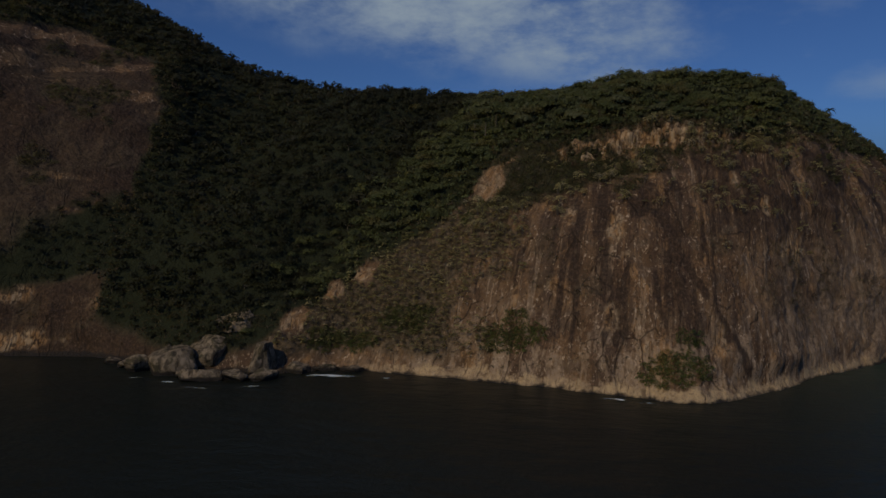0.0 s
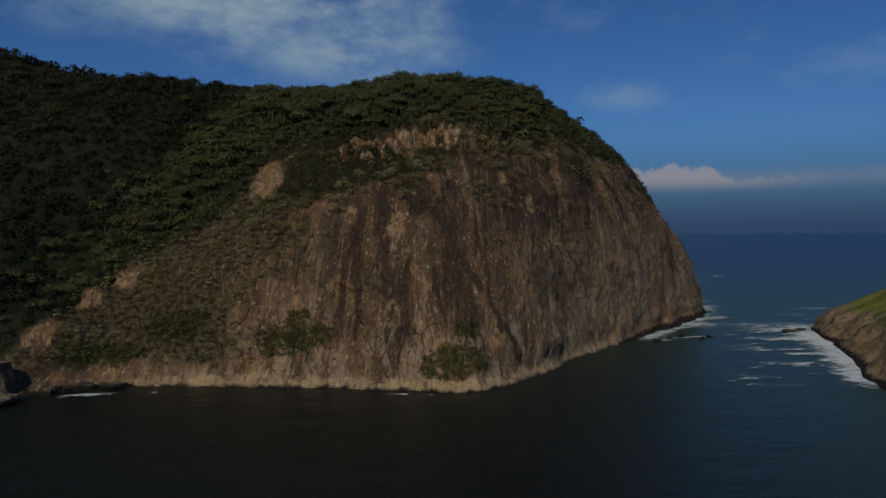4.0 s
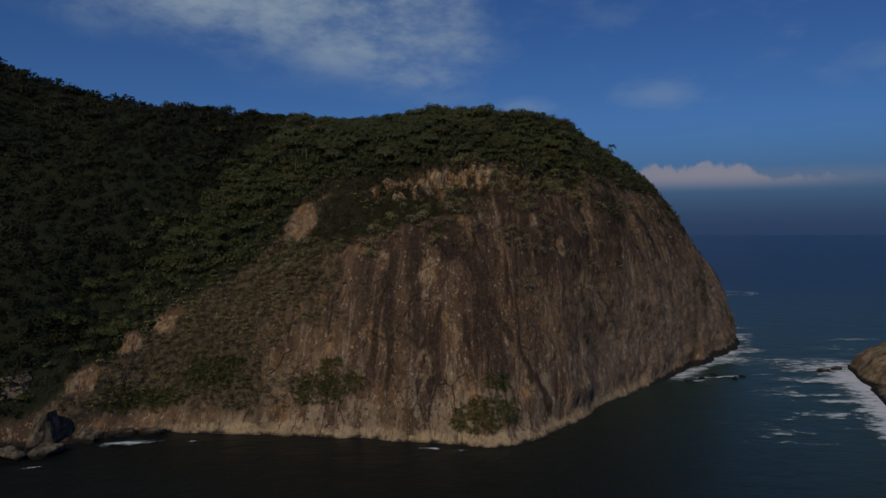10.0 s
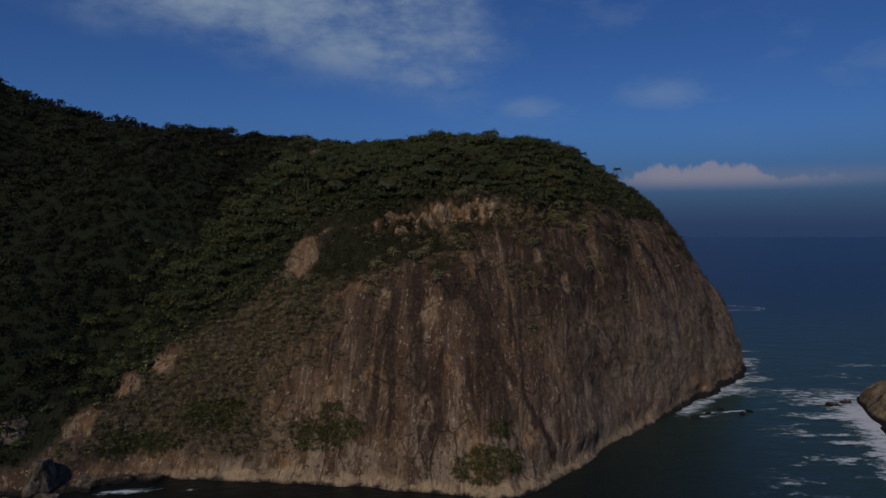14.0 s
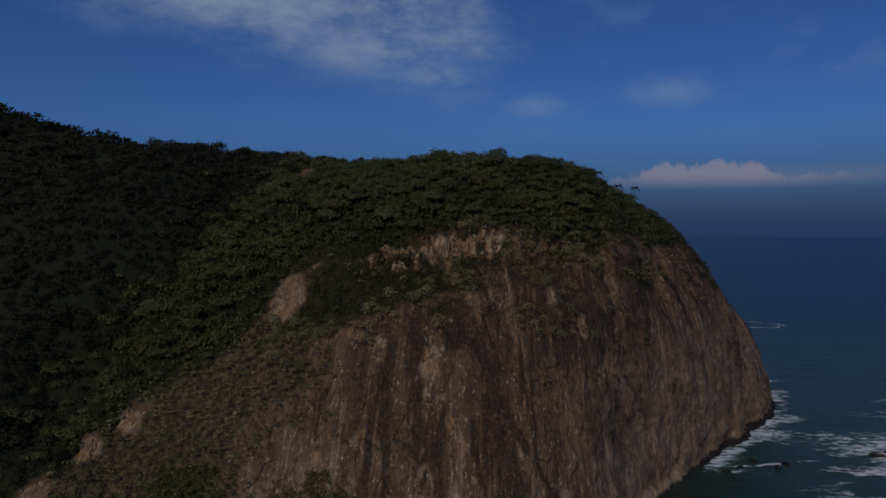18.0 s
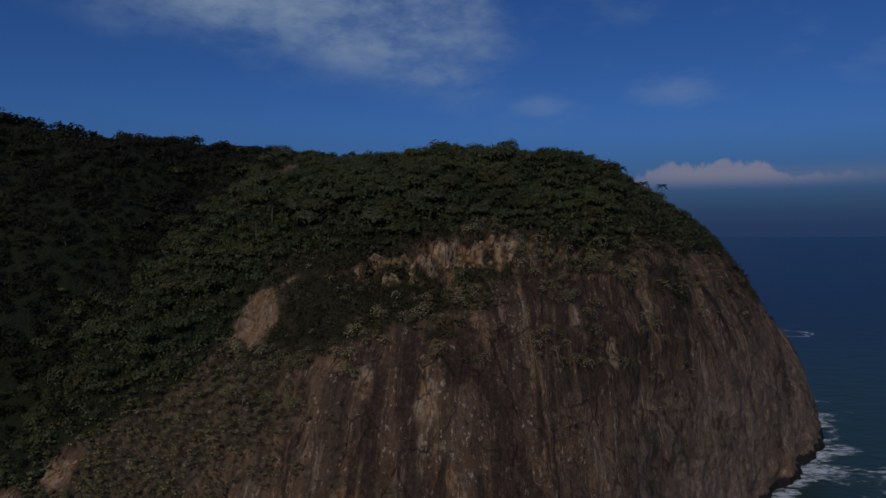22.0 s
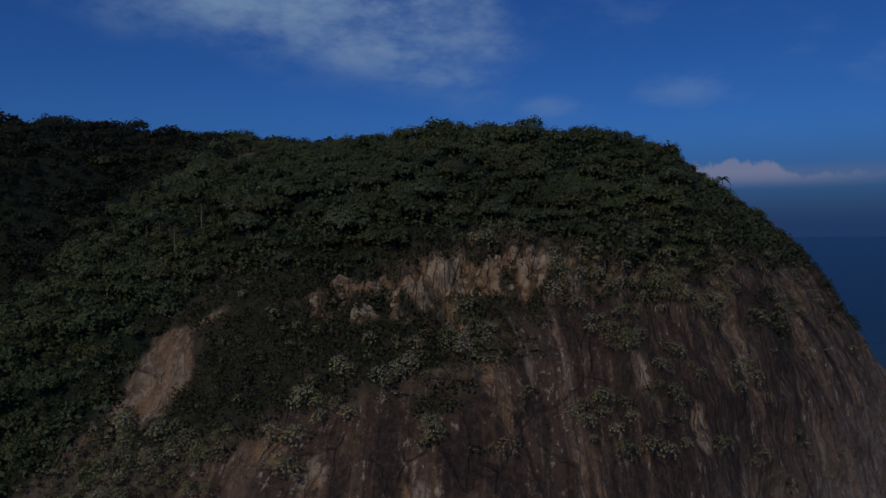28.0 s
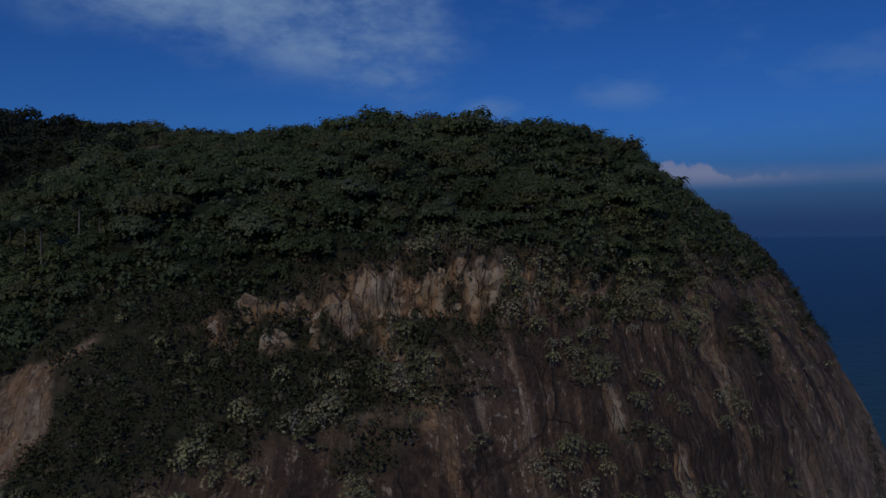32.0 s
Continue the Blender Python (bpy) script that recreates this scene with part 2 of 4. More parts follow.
    # washed pale granite over the tide, black wet foot
    z = m.math("ADD", m.height(), m.math("MULTIPLY", m.math("SUBTRACT", m.noise(0.12, 9, 0.72), 0.5), 17.0))
    pale = m.mix(m.ramp(m.noise(0.3, 8, 0.7, (1, 0.35, 1), way), 0.44, 0.58), (0.62, 0.45, 0.25), (0.46, 0.33, 0.19))
    pale = m.mix(m.ramp(m.noise(0.5, 8, 0.7, (1, 0.2, 1), way, (8, 2, 0)), 0.54, 0.60, 0, 0.85), pale, (0.13, 0.088, 0.055))
    pale = m.mix(m.ramp(m.noise(0.9, 9, 0.75, off=(3, 3, 8)), 0.50, 0.60, 0, 0.6), pale, (0.28, 0.195, 0.115))
    c = m.mix(m.math("MULTIPLY", m.ramp(z, 3.6, 1.6, 0, 0.92), m.attr("wash").outputs["Fac"]), c, pale)
    wet = m.math("SUBTRACT", m.math("ADD", m.height(), m.math("MULTIPLY", m.math("SUBTRACT", m.noise(0.22, 8, 0.7), 0.5), 4.5)), m.attr("tide").outputs["Fac"])
    c = m.mix(m.ramp(wet, 0.5, -0.7), c, (0.034, 0.029, 0.025))
    h = m.math("ADD", m.math("MULTIPLY", m.noise(0.2, 8, 0.68, (1, 0.6, 1), way), 0.4), m.math("MULTIPLY", m.noise(0.45, 9, 0.64), 1.0))
    h = m.math("SUBTRACT", h, m.math("ADD", m.math("MULTIPLY", crack, 0.25), m.math("MULTIPLY", m.math("MULTIPLY", split, m.attr("fresh").outputs["Fac"]), 0.35)))
    m.bump(h, 1.0, 1.3)
    return m.colour(c)


def leaf_material(name, dark, light, yellow):
    m = Mat(name, 0.65, 0.25)
    info = m.n.new("ShaderNodeObjectInfo")
    r = m.math("FRACT", m.math("ADD", m.attr("tone").outputs["Fac"], info.outputs["Random"]))
    r = m.math("ADD", m.math("MULTIPLY", r, 0.86), m.math("MULTIPLY", m.geo.outputs["Random Per Island"], 0.14))
    c = m.mix(r, dark, light)
    c = m.mix(m.ramp(m.noise(0.045, 4), 0.45, 0.66, 0, 0.75), c, yellow)
    c = m.mix(m.ramp(m.noise(0.03, 3, off=(40, 9, 3)), 0.46, 0.62, 0, 0.6), c, dark)
    # single crowns of another kind: silvery or brownish
    other = m.math("FRACT", m.math("MULTIPLY", m.math("ADD", m.attr("tone").outputs["Fac"], info.outputs["Random"]), 7.31))
    c = m.mix(m.ramp(other, 0.80, 0.92, 0, 0.5), c, tuple(0.5 * (a_ + b_) * w_ for a_, b_, w_ in zip(light, yellow, (1.25, 1.15, 1.7))))
    c = m.mix(m.ramp(other, 0.16, 0.06, 0, 0.5), c, tuple(a_ * w_ for a_, w_ in zip(yellow, (0.95, 0.70, 0.8))))
    # light and dark leaflets
    fine = m.n.new("ShaderNodeCombineColor")
    sprinkle = m.noise(2.2, 5, 0.7)
    for k, (lo, hi) in enumerate(((0.50, 1.70), (0.54, 1.60), (0.60, 1.60))):
        m.l.new(m.ramp(sprinkle, 0.40, 0.60, lo, hi), fine.inputs[k])
    c = m.mix(1.0, c, fine.outputs[0], "MULTIPLY")
    # leaves of one clump lean together: shade them by the clump's own roundness
    turn = m.n.new("ShaderNodeVectorTransform")
    turn.vector_type, turn.convert_from, turn.convert_to = "NORMAL", "OBJECT", "WORLD"
    m.l.new(m.attr("lobe").outputs["Vector"], turn.inputs[0])
    m.l.new(turn.outputs[0], m.b.inputs["Normal"])
    glow = m.n.new("ShaderNodeBsdfTranslucent")
    m.l.new(c, glow.inputs["Color"])
    k = m.n.new("ShaderNodeMixShader")
    k.inputs[0].default_value = 0.4
    m.l.new(m.b.outputs[0], k.inputs[1])
    m.l.new(glow.outputs[0], k.inputs[2])
    m.l.new(k.outputs[0], m.out.inputs["Surface"])
    return m.colour(c)


def bark_material(name, x, y):
    m = Mat(name, 0.9, 0.2)
    return m.colour(m.mix(m.ramp(m.noise(2.5, 5, 0.6, (1, 1, 0.3)), 0.3, 0.7), x, y))


def boulder_material():
    m = Mat("sea_boulder_granite", 0.9, 0.2)
    c = m.mix(m.ramp(m.noise(0.5, 6), 0.35, 0.65), (0.17, 0.135, 0.092), (0.36, 0.285, 0.195))
    c = m.mix(m.ramp(m.noise(0.25, 9, 0.75, off=(1, 4, 2)), 0.48, 0.60, 0, 0.85), c, (0.055, 0.050, 0.026))
    c = m.mix(m.ramp(m.noise(0.6, 6, 0.6, (1, 1, 0.15)), 0.50, 0.62, 0, 0.8), c, (0.045, 0.036, 0.027))
    c = m.mix(m.ramp(m.math("ADD", m.height(), m.noise(0.5, 3)), 2.2, 1.3), c, (0.03, 0.026, 0.022))
    m.bump(m.noise(0.7, 10, 0.72), 1.0, 1.1)
    return m.colour(c)


def grass_rock_material():
    m = Mat("grassy_island_granite", 0.9, 0.2)
    run = m.attr("run").outputs["Vector"]
    g = m.mix(m.ramp(m.noise(0.12, 5), 0.35, 0.65), (0.20, 0.225, 0.038), (0.36, 0.33, 0.075))
    g = m.mix(m.ramp(m.noise(0.9, 6, 0.7), 0.5, 0.75, 0, 0.6), g, (0.085, 0.085, 0.028))
    g = m.mix(m.ramp(m.noise(0.25, 9, 0.72, off=(3, 1, 2)), 0.55, 0.66, 0, 0.7), g, (0.19, 0.14, 0.06))
    r = m.mix(m.ramp(m.noise(0.12, 9, 0.7), 0.40, 0.60), (0.22, 0.15, 0.085), (0.52, 0.37, 0.21))
    r = m.mix(m.ramp(m.noise(0.35, 9, 0.72, (1, 0.7, 1), run, (4, 2, 0)), 0.52, 0.62, 0, 0.8), r, (0.075, 0.05, 0.032))
    z = m.math("ADD", m.height(), m.math("MULTIPLY", m.math("SUBTRACT", m.noise(0.07, 5), 0.5), 16.0))
    c = m.mix(m.ramp(z, 10.5, 14.5), r, g)
    c = m.mix(m.ramp(m.math("ADD", m.height(), m.math("MULTIPLY", m.noise(0.3, 4), 3.0)), 4.0, 2.6), c, (0.03, 0.024, 0.02))
    m.bump(m.noise(0.45, 10, 0.72, (1, 0.8, 1), run), 1.0, 1.4)
    return m.colour(c)


def sea_material():
    m = Mat("sea_water", 0.32, 0.17)
    m.b.inputs["IOR"].default_value = 1.33
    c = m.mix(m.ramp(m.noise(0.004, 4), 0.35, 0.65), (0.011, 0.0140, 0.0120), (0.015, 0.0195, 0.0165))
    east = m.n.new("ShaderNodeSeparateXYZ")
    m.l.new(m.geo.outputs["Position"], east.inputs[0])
    # light and haze put into the colour: paler eastward, navy far out
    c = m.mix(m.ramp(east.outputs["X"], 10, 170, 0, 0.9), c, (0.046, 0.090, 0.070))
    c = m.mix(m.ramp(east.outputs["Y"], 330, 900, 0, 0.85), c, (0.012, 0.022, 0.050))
    h = m.math("ADD", m.noise(0.045, 6, 0.62, (1, 1.7, 1)), m.math("MULTIPLY", m.noise(0.35, 6, 0.65), 0.22))
    m.bump(h, 0.6, 2.2)
    return m.colour(c)


def foam_material():
    m = Mat("surf_foam", 0.9, 0.2)
    lace = m.math("ADD", m.math("ADD", m.math("MULTIPLY", m.noise(0.26, 10, 0.78, (0.75, 1.6, 1)), 0.75), m.math("MULTIPLY", m.noise(0.06, 5, 0.65, (0.7, 1.9, 1)), 0.35)), m.math("MULTIPLY", m.attr("thick").outputs["Fac"], 0.31))
    mask = m.ramp(lace, 0.685, 0.805)
    see = m.n.new("ShaderNodeBsdfTransparent")
    k = m.n.new("ShaderNodeMixShader")
    m.l.new(mask, k.inputs[0])
    m.l.new(see.outputs[0], k.inputs[1])
    m.l.new(m.b.outputs[0], k.inputs[2])
    m.l.new(k.outputs[0], m.out.inputs["Surface"])
    return m.colour(m.mix(m.ramp(lace, 0.72, 0.88), (0.50, 0.62, 0.62), (0.90, 0.91, 0.91)))


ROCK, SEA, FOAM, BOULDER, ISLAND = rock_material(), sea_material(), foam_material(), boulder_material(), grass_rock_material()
LEAF = leaf_material("forest_leaves", (0.079, 0.097, 0.038), (0.137, 0.160, 0.064), (0.160, 0.174, 0.058))
SCRUB_LEAF = leaf_material("scrub_leaves", (0.080, 0.074, 0.036), (0.175, 0.152, 0.082), (0.15, 0.115, 0.066))
FLANK_LEAF = leaf_material("flank_forest_leaves", (0.082, 0.101, 0.040), (0.138, 0.163, 0.064), (0.165, 0.180, 0.058))
BENCH_LEAF = leaf_material("bench_bush_leaves", (0.050, 0.058, 0.022), (0.100, 0.110, 0.040), (0.112, 0.104, 0.038))
# darker copy of the forest leaves: the gully's shade put into colour
GULLY_SHADE_LEAF = leaf_material("gully_shaded_leaves", (0.025, 0.029, 0.015), (0.051, 0.056, 0.026), (0.057, 0.062, 0.023))
PALE_LEAF = leaf_material("pale_rosette_leaves", (0.24, 0.24, 0.10), (0.64, 0.61, 0.30), (0.40, 0.39, 0.17))
THICKET_LEAF = leaf_material("thicket_leaves", (0.065, 0.095, 0.028), (0.14, 0.175, 0.05), (0.15, 0.165, 0.045))
PALM_LEAF = leaf_material("palm_leaves", (0.03, 0.05, 0.02), (0.06, 0.08, 0.03), (0.06, 0.08, 0.03))
BARK = bark_material("grey_bark", (0.10, 0.08, 0.06), (0.22, 0.19, 0.15))


# ---- numpy noise ----
def lattice(ix, iy, iz, seed):
    h = (ix * 374761393 + iy * 668265263 + iz * 2147483647 + seed * 1274126177) & 0xFFFFFFFF
    h = ((h ^ (h >> 13)) * 1274126177) & 0xFFFFFFFF
    return ((h ^ (h >> 16)) & 0xFFFF) / 65535.0


def value_noise(x, y, z, seed=0):
    x, y, z = (np.asarray(v, float) for v in np.broadcast_arrays(x, y, z))
    fx, fy, fz = np.floor(x), np.floor(y), np.floor(z)
    ix, iy, iz = fx.astype(np.int64), fy.astype(np.int64), fz.astype(np.int64)
    u, v, w = (t * t * (3 - 2 * t) for t in (x - fx, y - fy, z - fz))
    out = 0
    for dx in (0, 1):
        for dy in (0, 1):
            for dz in (0, 1):
                out = out + lattice(ix + dx, iy + dy, iz + dz, seed) * (u if dx else 1 - u) * (v if dy else 1 - v) * (w if dz else 1 - w)
    return out * 2 - 1


def fbm(x, y, z, octaves=4, seed=0, gain=0.5):
    total, amp = 0, 1.0
    for k in range(octaves):
        total = total + amp * value_noise(x * 2**k, y * 2**k, z * 2**k, seed + 17 * k)
        amp *= gain
    return total


def smooth(v, lo, hi):
    t = np.clip((v - lo) / (hi - lo), 0, 1)
    return t * t * (3 - 2 * t)


def mesh_from(name, verts, faces, material, flat=False):
    """A mesh from arrays of places and of equal-sized faces."""
    me = bpy.data.meshes.new(name)
    verts, faces = np.asarray(verts, np.float32), np.asarray(faces, np.int32)
    k = faces.shape[1]
    me.vertices.add(len(verts))
    me.vertices.foreach_set("co", verts.ravel())
    me.loops.add(faces.size)
    me.loops.foreach_set("vertex_index", faces.ravel())
    me.polygons.add(len(faces))
    me.polygons.foreach_set("loop_start", np.arange(len(faces), dtype=np.int32) * k)
    me.polygons.foreach_set("loop_total", np.full(len(faces), k, np.int32))
    me.polygons.foreach_set("use_smooth", np.full(len(faces), not flat))
    me.update(calc_edges=True)
    me.materials.append(material)
    return me


def point_data(me, name, values, kind="FLOAT"):
    at = me.attributes.new(name, kind, "POINT")
    at.data.foreach_set("vector" if kind == "FLOAT_VECTOR" else "value", np.asarray(values, np.float32).ravel())


def grid_faces(rows, cols, closed=False):
    i, j = np.meshgrid(np.arange(rows if closed else rows - 1), np.arange(cols - 1), indexing="ij")
    n = (i + 1) % rows
    return np.stack([i * cols + j, n * cols + j, n * cols + j + 1, i * cols + j + 1], -1).reshape(-1, 4)


def part(name, me, parent, label="", m=None):
    ob = new(name, me)
    ob.parent = parent
    if m is not None:
        ob.matrix_local = m
    return tagged(ob, label)


def catmull(table, count):
    """Smooth rows between the rows of a table."""
    tab = np.array(table, float)
    pad = np.vstack([2 * tab[0] - tab[1], tab, 2 * tab[-1] - tab[-2]])
    u = np.linspace(0, len(tab) - 1, count)
    i = np.minimum(u.astype(int), len(tab) - 2)
    t = (u - i)[:, None]
    p0, p1, p2, p3 = pad[i], pad[i + 1], pad[i + 2], pad[i + 3]
    return 0.5 * (2 * p1 + (p2 - p0) * t + (2 * p0 - 5 * p1 + 4 * p2 - p3) * t**2 + (3 * p1 - p0 - 3 * p2 + p3) * t**3)


# ---- the mainland: profiles from the shore up to the crest, one after another along the coast ----
# shore x, y; crest x, y, z; steepness of the foot
COAST = [
    # first five rows: unseen hill, added to cast shade towards the dome
    (-330, -60, -480, -50, 150, 2.4),
    (-320, 30, -460, 60, 190, 2.6),
    (-305, 100, -450, 150, 215, 2.6),
    (-290, 138, -440, 225, 225, 2.6),
    (-265, 168, -425, 300, 222, 2.3),
    (-235, 187, -338, 390, 200, 1.9),
    (-200, 199, -283, 397, 175, 1.6),
    (-160, 192, -232, 400, 149, 1.1),
    (-125, 187, -178, 402, 137, 1.15),
    (-104, 199, -120, 402, 129, 1.85),
    (-92, 207, -72, 396, 123, 2.15),
    (-66, 203, -42, 376, 121, 2.0),
    (-35, 199, -17, 354, 118.5, 1.95),
    (-2, 197, 5, 340, 118, 1.72),
    (20, 193, 18, 338, 118, 1.6),
    (44, 213, 36, 345, 116.5, 1.95),
    (60, 241, 55, 354, 115, 2.55),
    (85, 265, 74, 364, 109.5, 2.5),
    (110, 293, 88, 375, 101, 2.4),
    (135, 322, 96, 384, 93, 2.35),
    (165, 364, 104, 392, 85, 2.2),
    (178, 405, 106, 408, 80, 2.1),
    (178, 450, 104, 430, 80, 1.9),
]
NS, NV, NB = 820, 240, 16
st = catmull(COAST, NS)
along = np.concatenate([[0], np.cumsum(np.hypot(*np.diff(st[:, :2], axis=0).T))])


def coast_point(i, v):
    """Smooth ground at station row i (array) and fraction v of the way up; past 1 it is the back slope."""
    s = st[i]
    base, crest, p = s[..., 0:2], s[..., 2:5], s[..., 5]
    f = np.clip(v, 0, 1)
    b = np.clip(v - 1, 0, 1)
    z = crest[..., 2] * (1 - (1 - f) ** p)
    z = z * (1 - b**1.6) - 14 * b
    xy = base + (crest[..., :2] - base) * (v + 0.35 * b)[..., None]
    return np.stack([xy[..., 0], xy[..., 1], z], -1)


ii, vv = np.meshgrid(np.arange(NS), np.concatenate([np.linspace(-0.035, 1, NV), np.linspace(1, 2, NB + 1)[1:]]), indexing="ij")
ground = coast_point(ii, vv)
ground[..., 2] = np.where(vv < 0, vv * 260, ground[..., 2])
# the wooded gully behind the spur, carved deeper, with a rib added on its far side for shade
gully = np.interp(ground[..., 1], [190, 370], [-126, -98])
reach = smooth(ground[..., 1], 208, 245) * smooth(ground[..., 1], 394, 340) * (vv < 1)
ground[..., 2] -= reach * 15 * np.exp(-((ground[..., 0] - gully) / 17) ** 2)
ground[..., 2] += reach * 7 * np.exp(-((ground[..., 0] - gully + 46) / 22) ** 2)


def normals(g):
    du, dv = np.gradient(g, axis=0), np.gradient(g, axis=1)
    n = np.cross(du, dv)
    n /= np.linalg.norm(n, axis=-1, keepdims=True) + 1e-9
    return n * np.sign(n[..., 2:3] + 1e-9)


def forest_line(x):
    """Height at which closed forest begins."""
    return np.interp(x, [-420, -330, -290, -250, -232, -212, -195, -150, -122, -115, -104, -96, -72, -63, -54, -25, 0, 20, 45, 80, 110, 130],
                     [172, 160, 152, 140, 112, 52, 14, 4, 5, 15, 26, 35, 47, 60, 76, 84, 89.5, 90, 89, 88, 86, 86])


def layer_masks(g):
    """Forest, scrub and pale-plant shares by place."""
    x, y, z = g[..., 0], g[..., 1], g[..., 2]
    wob = 4.5 * fbm(x / 22, y / 30, z / 30, 3, 5)
    forest = smooth(z + wob - forest_line(x), -3, 3)
    lump = fbm(x / 9, y / 9, z / 9, 3, 9)
    # belt of trees added low on the dome to make it dark
    band = smooth(x, -184, -198) * smooth(z + 2 * wob, 28, 34) * smooth(z + 3 * wob, 62, 48) * smooth(fbm(x / 16, y / 16, z / 8, 3, 11), -0.8, -0.5)
    forest = np.maximum(forest, band)
    spur = smooth(x, -124, -114) * smooth(x - 0.3 * (z - 20) + 13 * fbm(x / 11, y / 11, z / 9, 3, 17), -42, -62) * smooth(z, 5, 8) * smooth(z, 66, 50)
    edge = np.interp(x, [-40, -14, 5], [57, 67, 70])
    bench = smooth(x, -60, -48) * smooth(x, 22, 0) * smooth(z, edge - 4, edge + 3) * smooth(z - np.interp(x, [-60, -31, -26, 22], [94, 92, 78, 79]), 2.0, -1.0)
    clumps = smooth(fbm(x / 14, y / 14, z / 14, 3, 21), 0.38, 0.6) * smooth(z, 8, 12)
    shoulder = smooth(x, 25, 50) * smooth(z, 74, 86)
    scrub = np.clip(spur * (0.35 + 0.65 * smooth(lump, -0.3, 0.35)) + bench * smooth(lump, -0.95, -0.5) + 0.45 * clumps + 0.6 * shoulder * smooth(lump, -0.2, 0.3), 0, 1)
    return forest, scrub * (1 - forest)


nrm = normals(ground)
S = along[:, None] * np.ones_like(vv)
D = vv * np.linalg.norm(st[:, 2:4] - st[:, 0:2], axis=1)[:, None]
X, Y, Z = ground[..., 0], ground[..., 1], ground[..., 2]
ribs = (1 - 0.85 * smooth(X, 40, 75)) * 0.78 * fbm(S / 19, D / 60, 0 * S, 3, 31) + 0.07 * fbm(S / 4, D / 16, 0 * S, 2, 33)
bulk = 3.0 * fbm(X / 42, Y / 42, Z / 42, 3, 35) + 1.0 * fbm(X / 8, Y / 8, Z / 8, 4, 37, 0.6)
# a broken scarp under the forest of the headland
LEDGE_X = [-28, -23, -15, -8, -2, 5, 22, 38]
ledge_top = np.interp(X, LEDGE_X, [80, 83, 83, 84, 86.8, 86.6, 85.4, 85.0]) + 0.7 * fbm(X / 3, 0 * X, 0 * X, 3, 44)
ledge_foot = np.interp(X, LEDGE_X, [78.5, 77.5, 77.0, 77.3, 80, 80, 79.5, 82]) + 0.9 * fbm(X / 4, 0 * X, 0 * X, 3, 45)
scarp_z = ledge_foot + 1.0
scarp = smooth(X, -36, -27) * smooth(X, 58, 36)
step = scarp * 3.6 * (smooth(Z, scarp_z - 0.5, scarp_z + 5) - 0.5) * np.exp(-((Z - scarp_z) / 11) ** 2) * 2
block = scarp * np.exp(-((Z - scarp_z - 3) / 5) ** 2) * 1.8 * fbm(S / 3.4, D / 2.6, 0 * S, 4, 43, 0.7)
# overlapping exfoliation slabs low on the left spur and washed foot
foot = -1.2 * smooth(Z, 9, 4) * smooth(Z, -2, 3)
# rounded bosses along the foot of the seaward flank
foot = foot + 1.9 * smooth(X, 62, 92) * smooth(Z, 18, 5) * smooth(Z, -2, 1) * fbm(S / 8, Z / 7, 0 * S, 3, 48)
fade = smooth(vv, -0.03, 0.03) * (1 - smooth(vv, 1.3, 1.9))
ground = ground + nrm * ((ribs * smooth(Z, 0, 12) + bulk + block + foot) * (0.25 + 0.75 * fade))[..., None]
ground[..., 1] -= step * 0.5
ground[..., 2] += 0.35 * step
ground[..., 2] = np.where(vv < -0.02, -6, ground[..., 2])
nrm = normals(ground)
forest_share, scrub_share = layer_masks(ground)
lean_x = X + 53.5 - 0.30 * (Z - 66)
slab = np.maximum(smooth(np.maximum(np.abs(lean_x) / 6.0, np.abs(Z - 66.5 - 0.35 * lean_x) / 7.6) + 0.30 * fbm(X / 3, Y / 3, Z / 6, 3, 15), 0.80, 1.10), smooth(Y, 285, 295))
slab_gap = slab
slab_gap = slab_gap * smooth(np.sqrt(((X + 67) / 6) ** 2 + ((Y - 347) / 15) ** 2), 0.7, 1.1)
# pale outcrops along the left edge of the spur
for px, pz, r in ((-96, 32, 5.0), (-104, 25, 3.6), (-113, 16, 4.5)):
    slab_gap = slab_gap * smooth(np.sqrt(((X - px) / r) ** 2 + ((Z - pz) / r) ** 2) + 0.3 * fbm(X / 4, Y / 4, Z / 4, 2, 13), 0.8, 1.2)
forest_share, scrub_share = forest_share * slab_gap, scrub_share * slab_gap

wall = scarp * smooth(Z, ledge_foot - 0.6, ledge_foot + 0.5) * smooth(Z, ledge_top + 0.6, ledge_top - 0.6) * smooth(fbm(X / 3.2, Y / 5, Z / 3.2, 4, 61, 0.6) + 0.22 * smooth(X, 12, -6) + 0.13 - 0.16 * smooth(X, 8, 30), -0.16, 0.10)
wall = np.maximum(wall, 0.8 * smooth(np.abs(X - 1.5 + 0.3 * (Z - 80)) / 2.2, 1.2, 0.7) * smooth(Z, 72, 74) * smooth(Z, 82, 80) * (Y < 290))
forest_share, scrub_share = forest_share * (1 - wall), np.clip(scrub_share * (1 - 0.85 * wall) + 0.45 * scarp * (1 - wall) * smooth(Z, scarp_z - 6, scarp_z - 2) * smooth(Z, scarp_z + 12, scarp_z + 8), 0, 1)
scrub_share *= 1 - forest_share

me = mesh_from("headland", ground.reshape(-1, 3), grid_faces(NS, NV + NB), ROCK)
point_data(me, "run", np.stack([S, D * 1.35, 0 * S], -1), "FLOAT_VECTOR")
cover = smooth(X, -122, -112) * smooth(X - 0.3 * (Z - 20) + 13 * fbm(X / 11, Y / 11, Z / 9, 3, 17), -42, -64) * smooth(Z, 4.5, 8) * smooth(Z, 72, 50)
dome_cover = 0.35 * smooth(X, -190, -210) * smooth(fbm(X / 25, Y / 25, Z / 16, 4, 81), -0.35, 0.25)
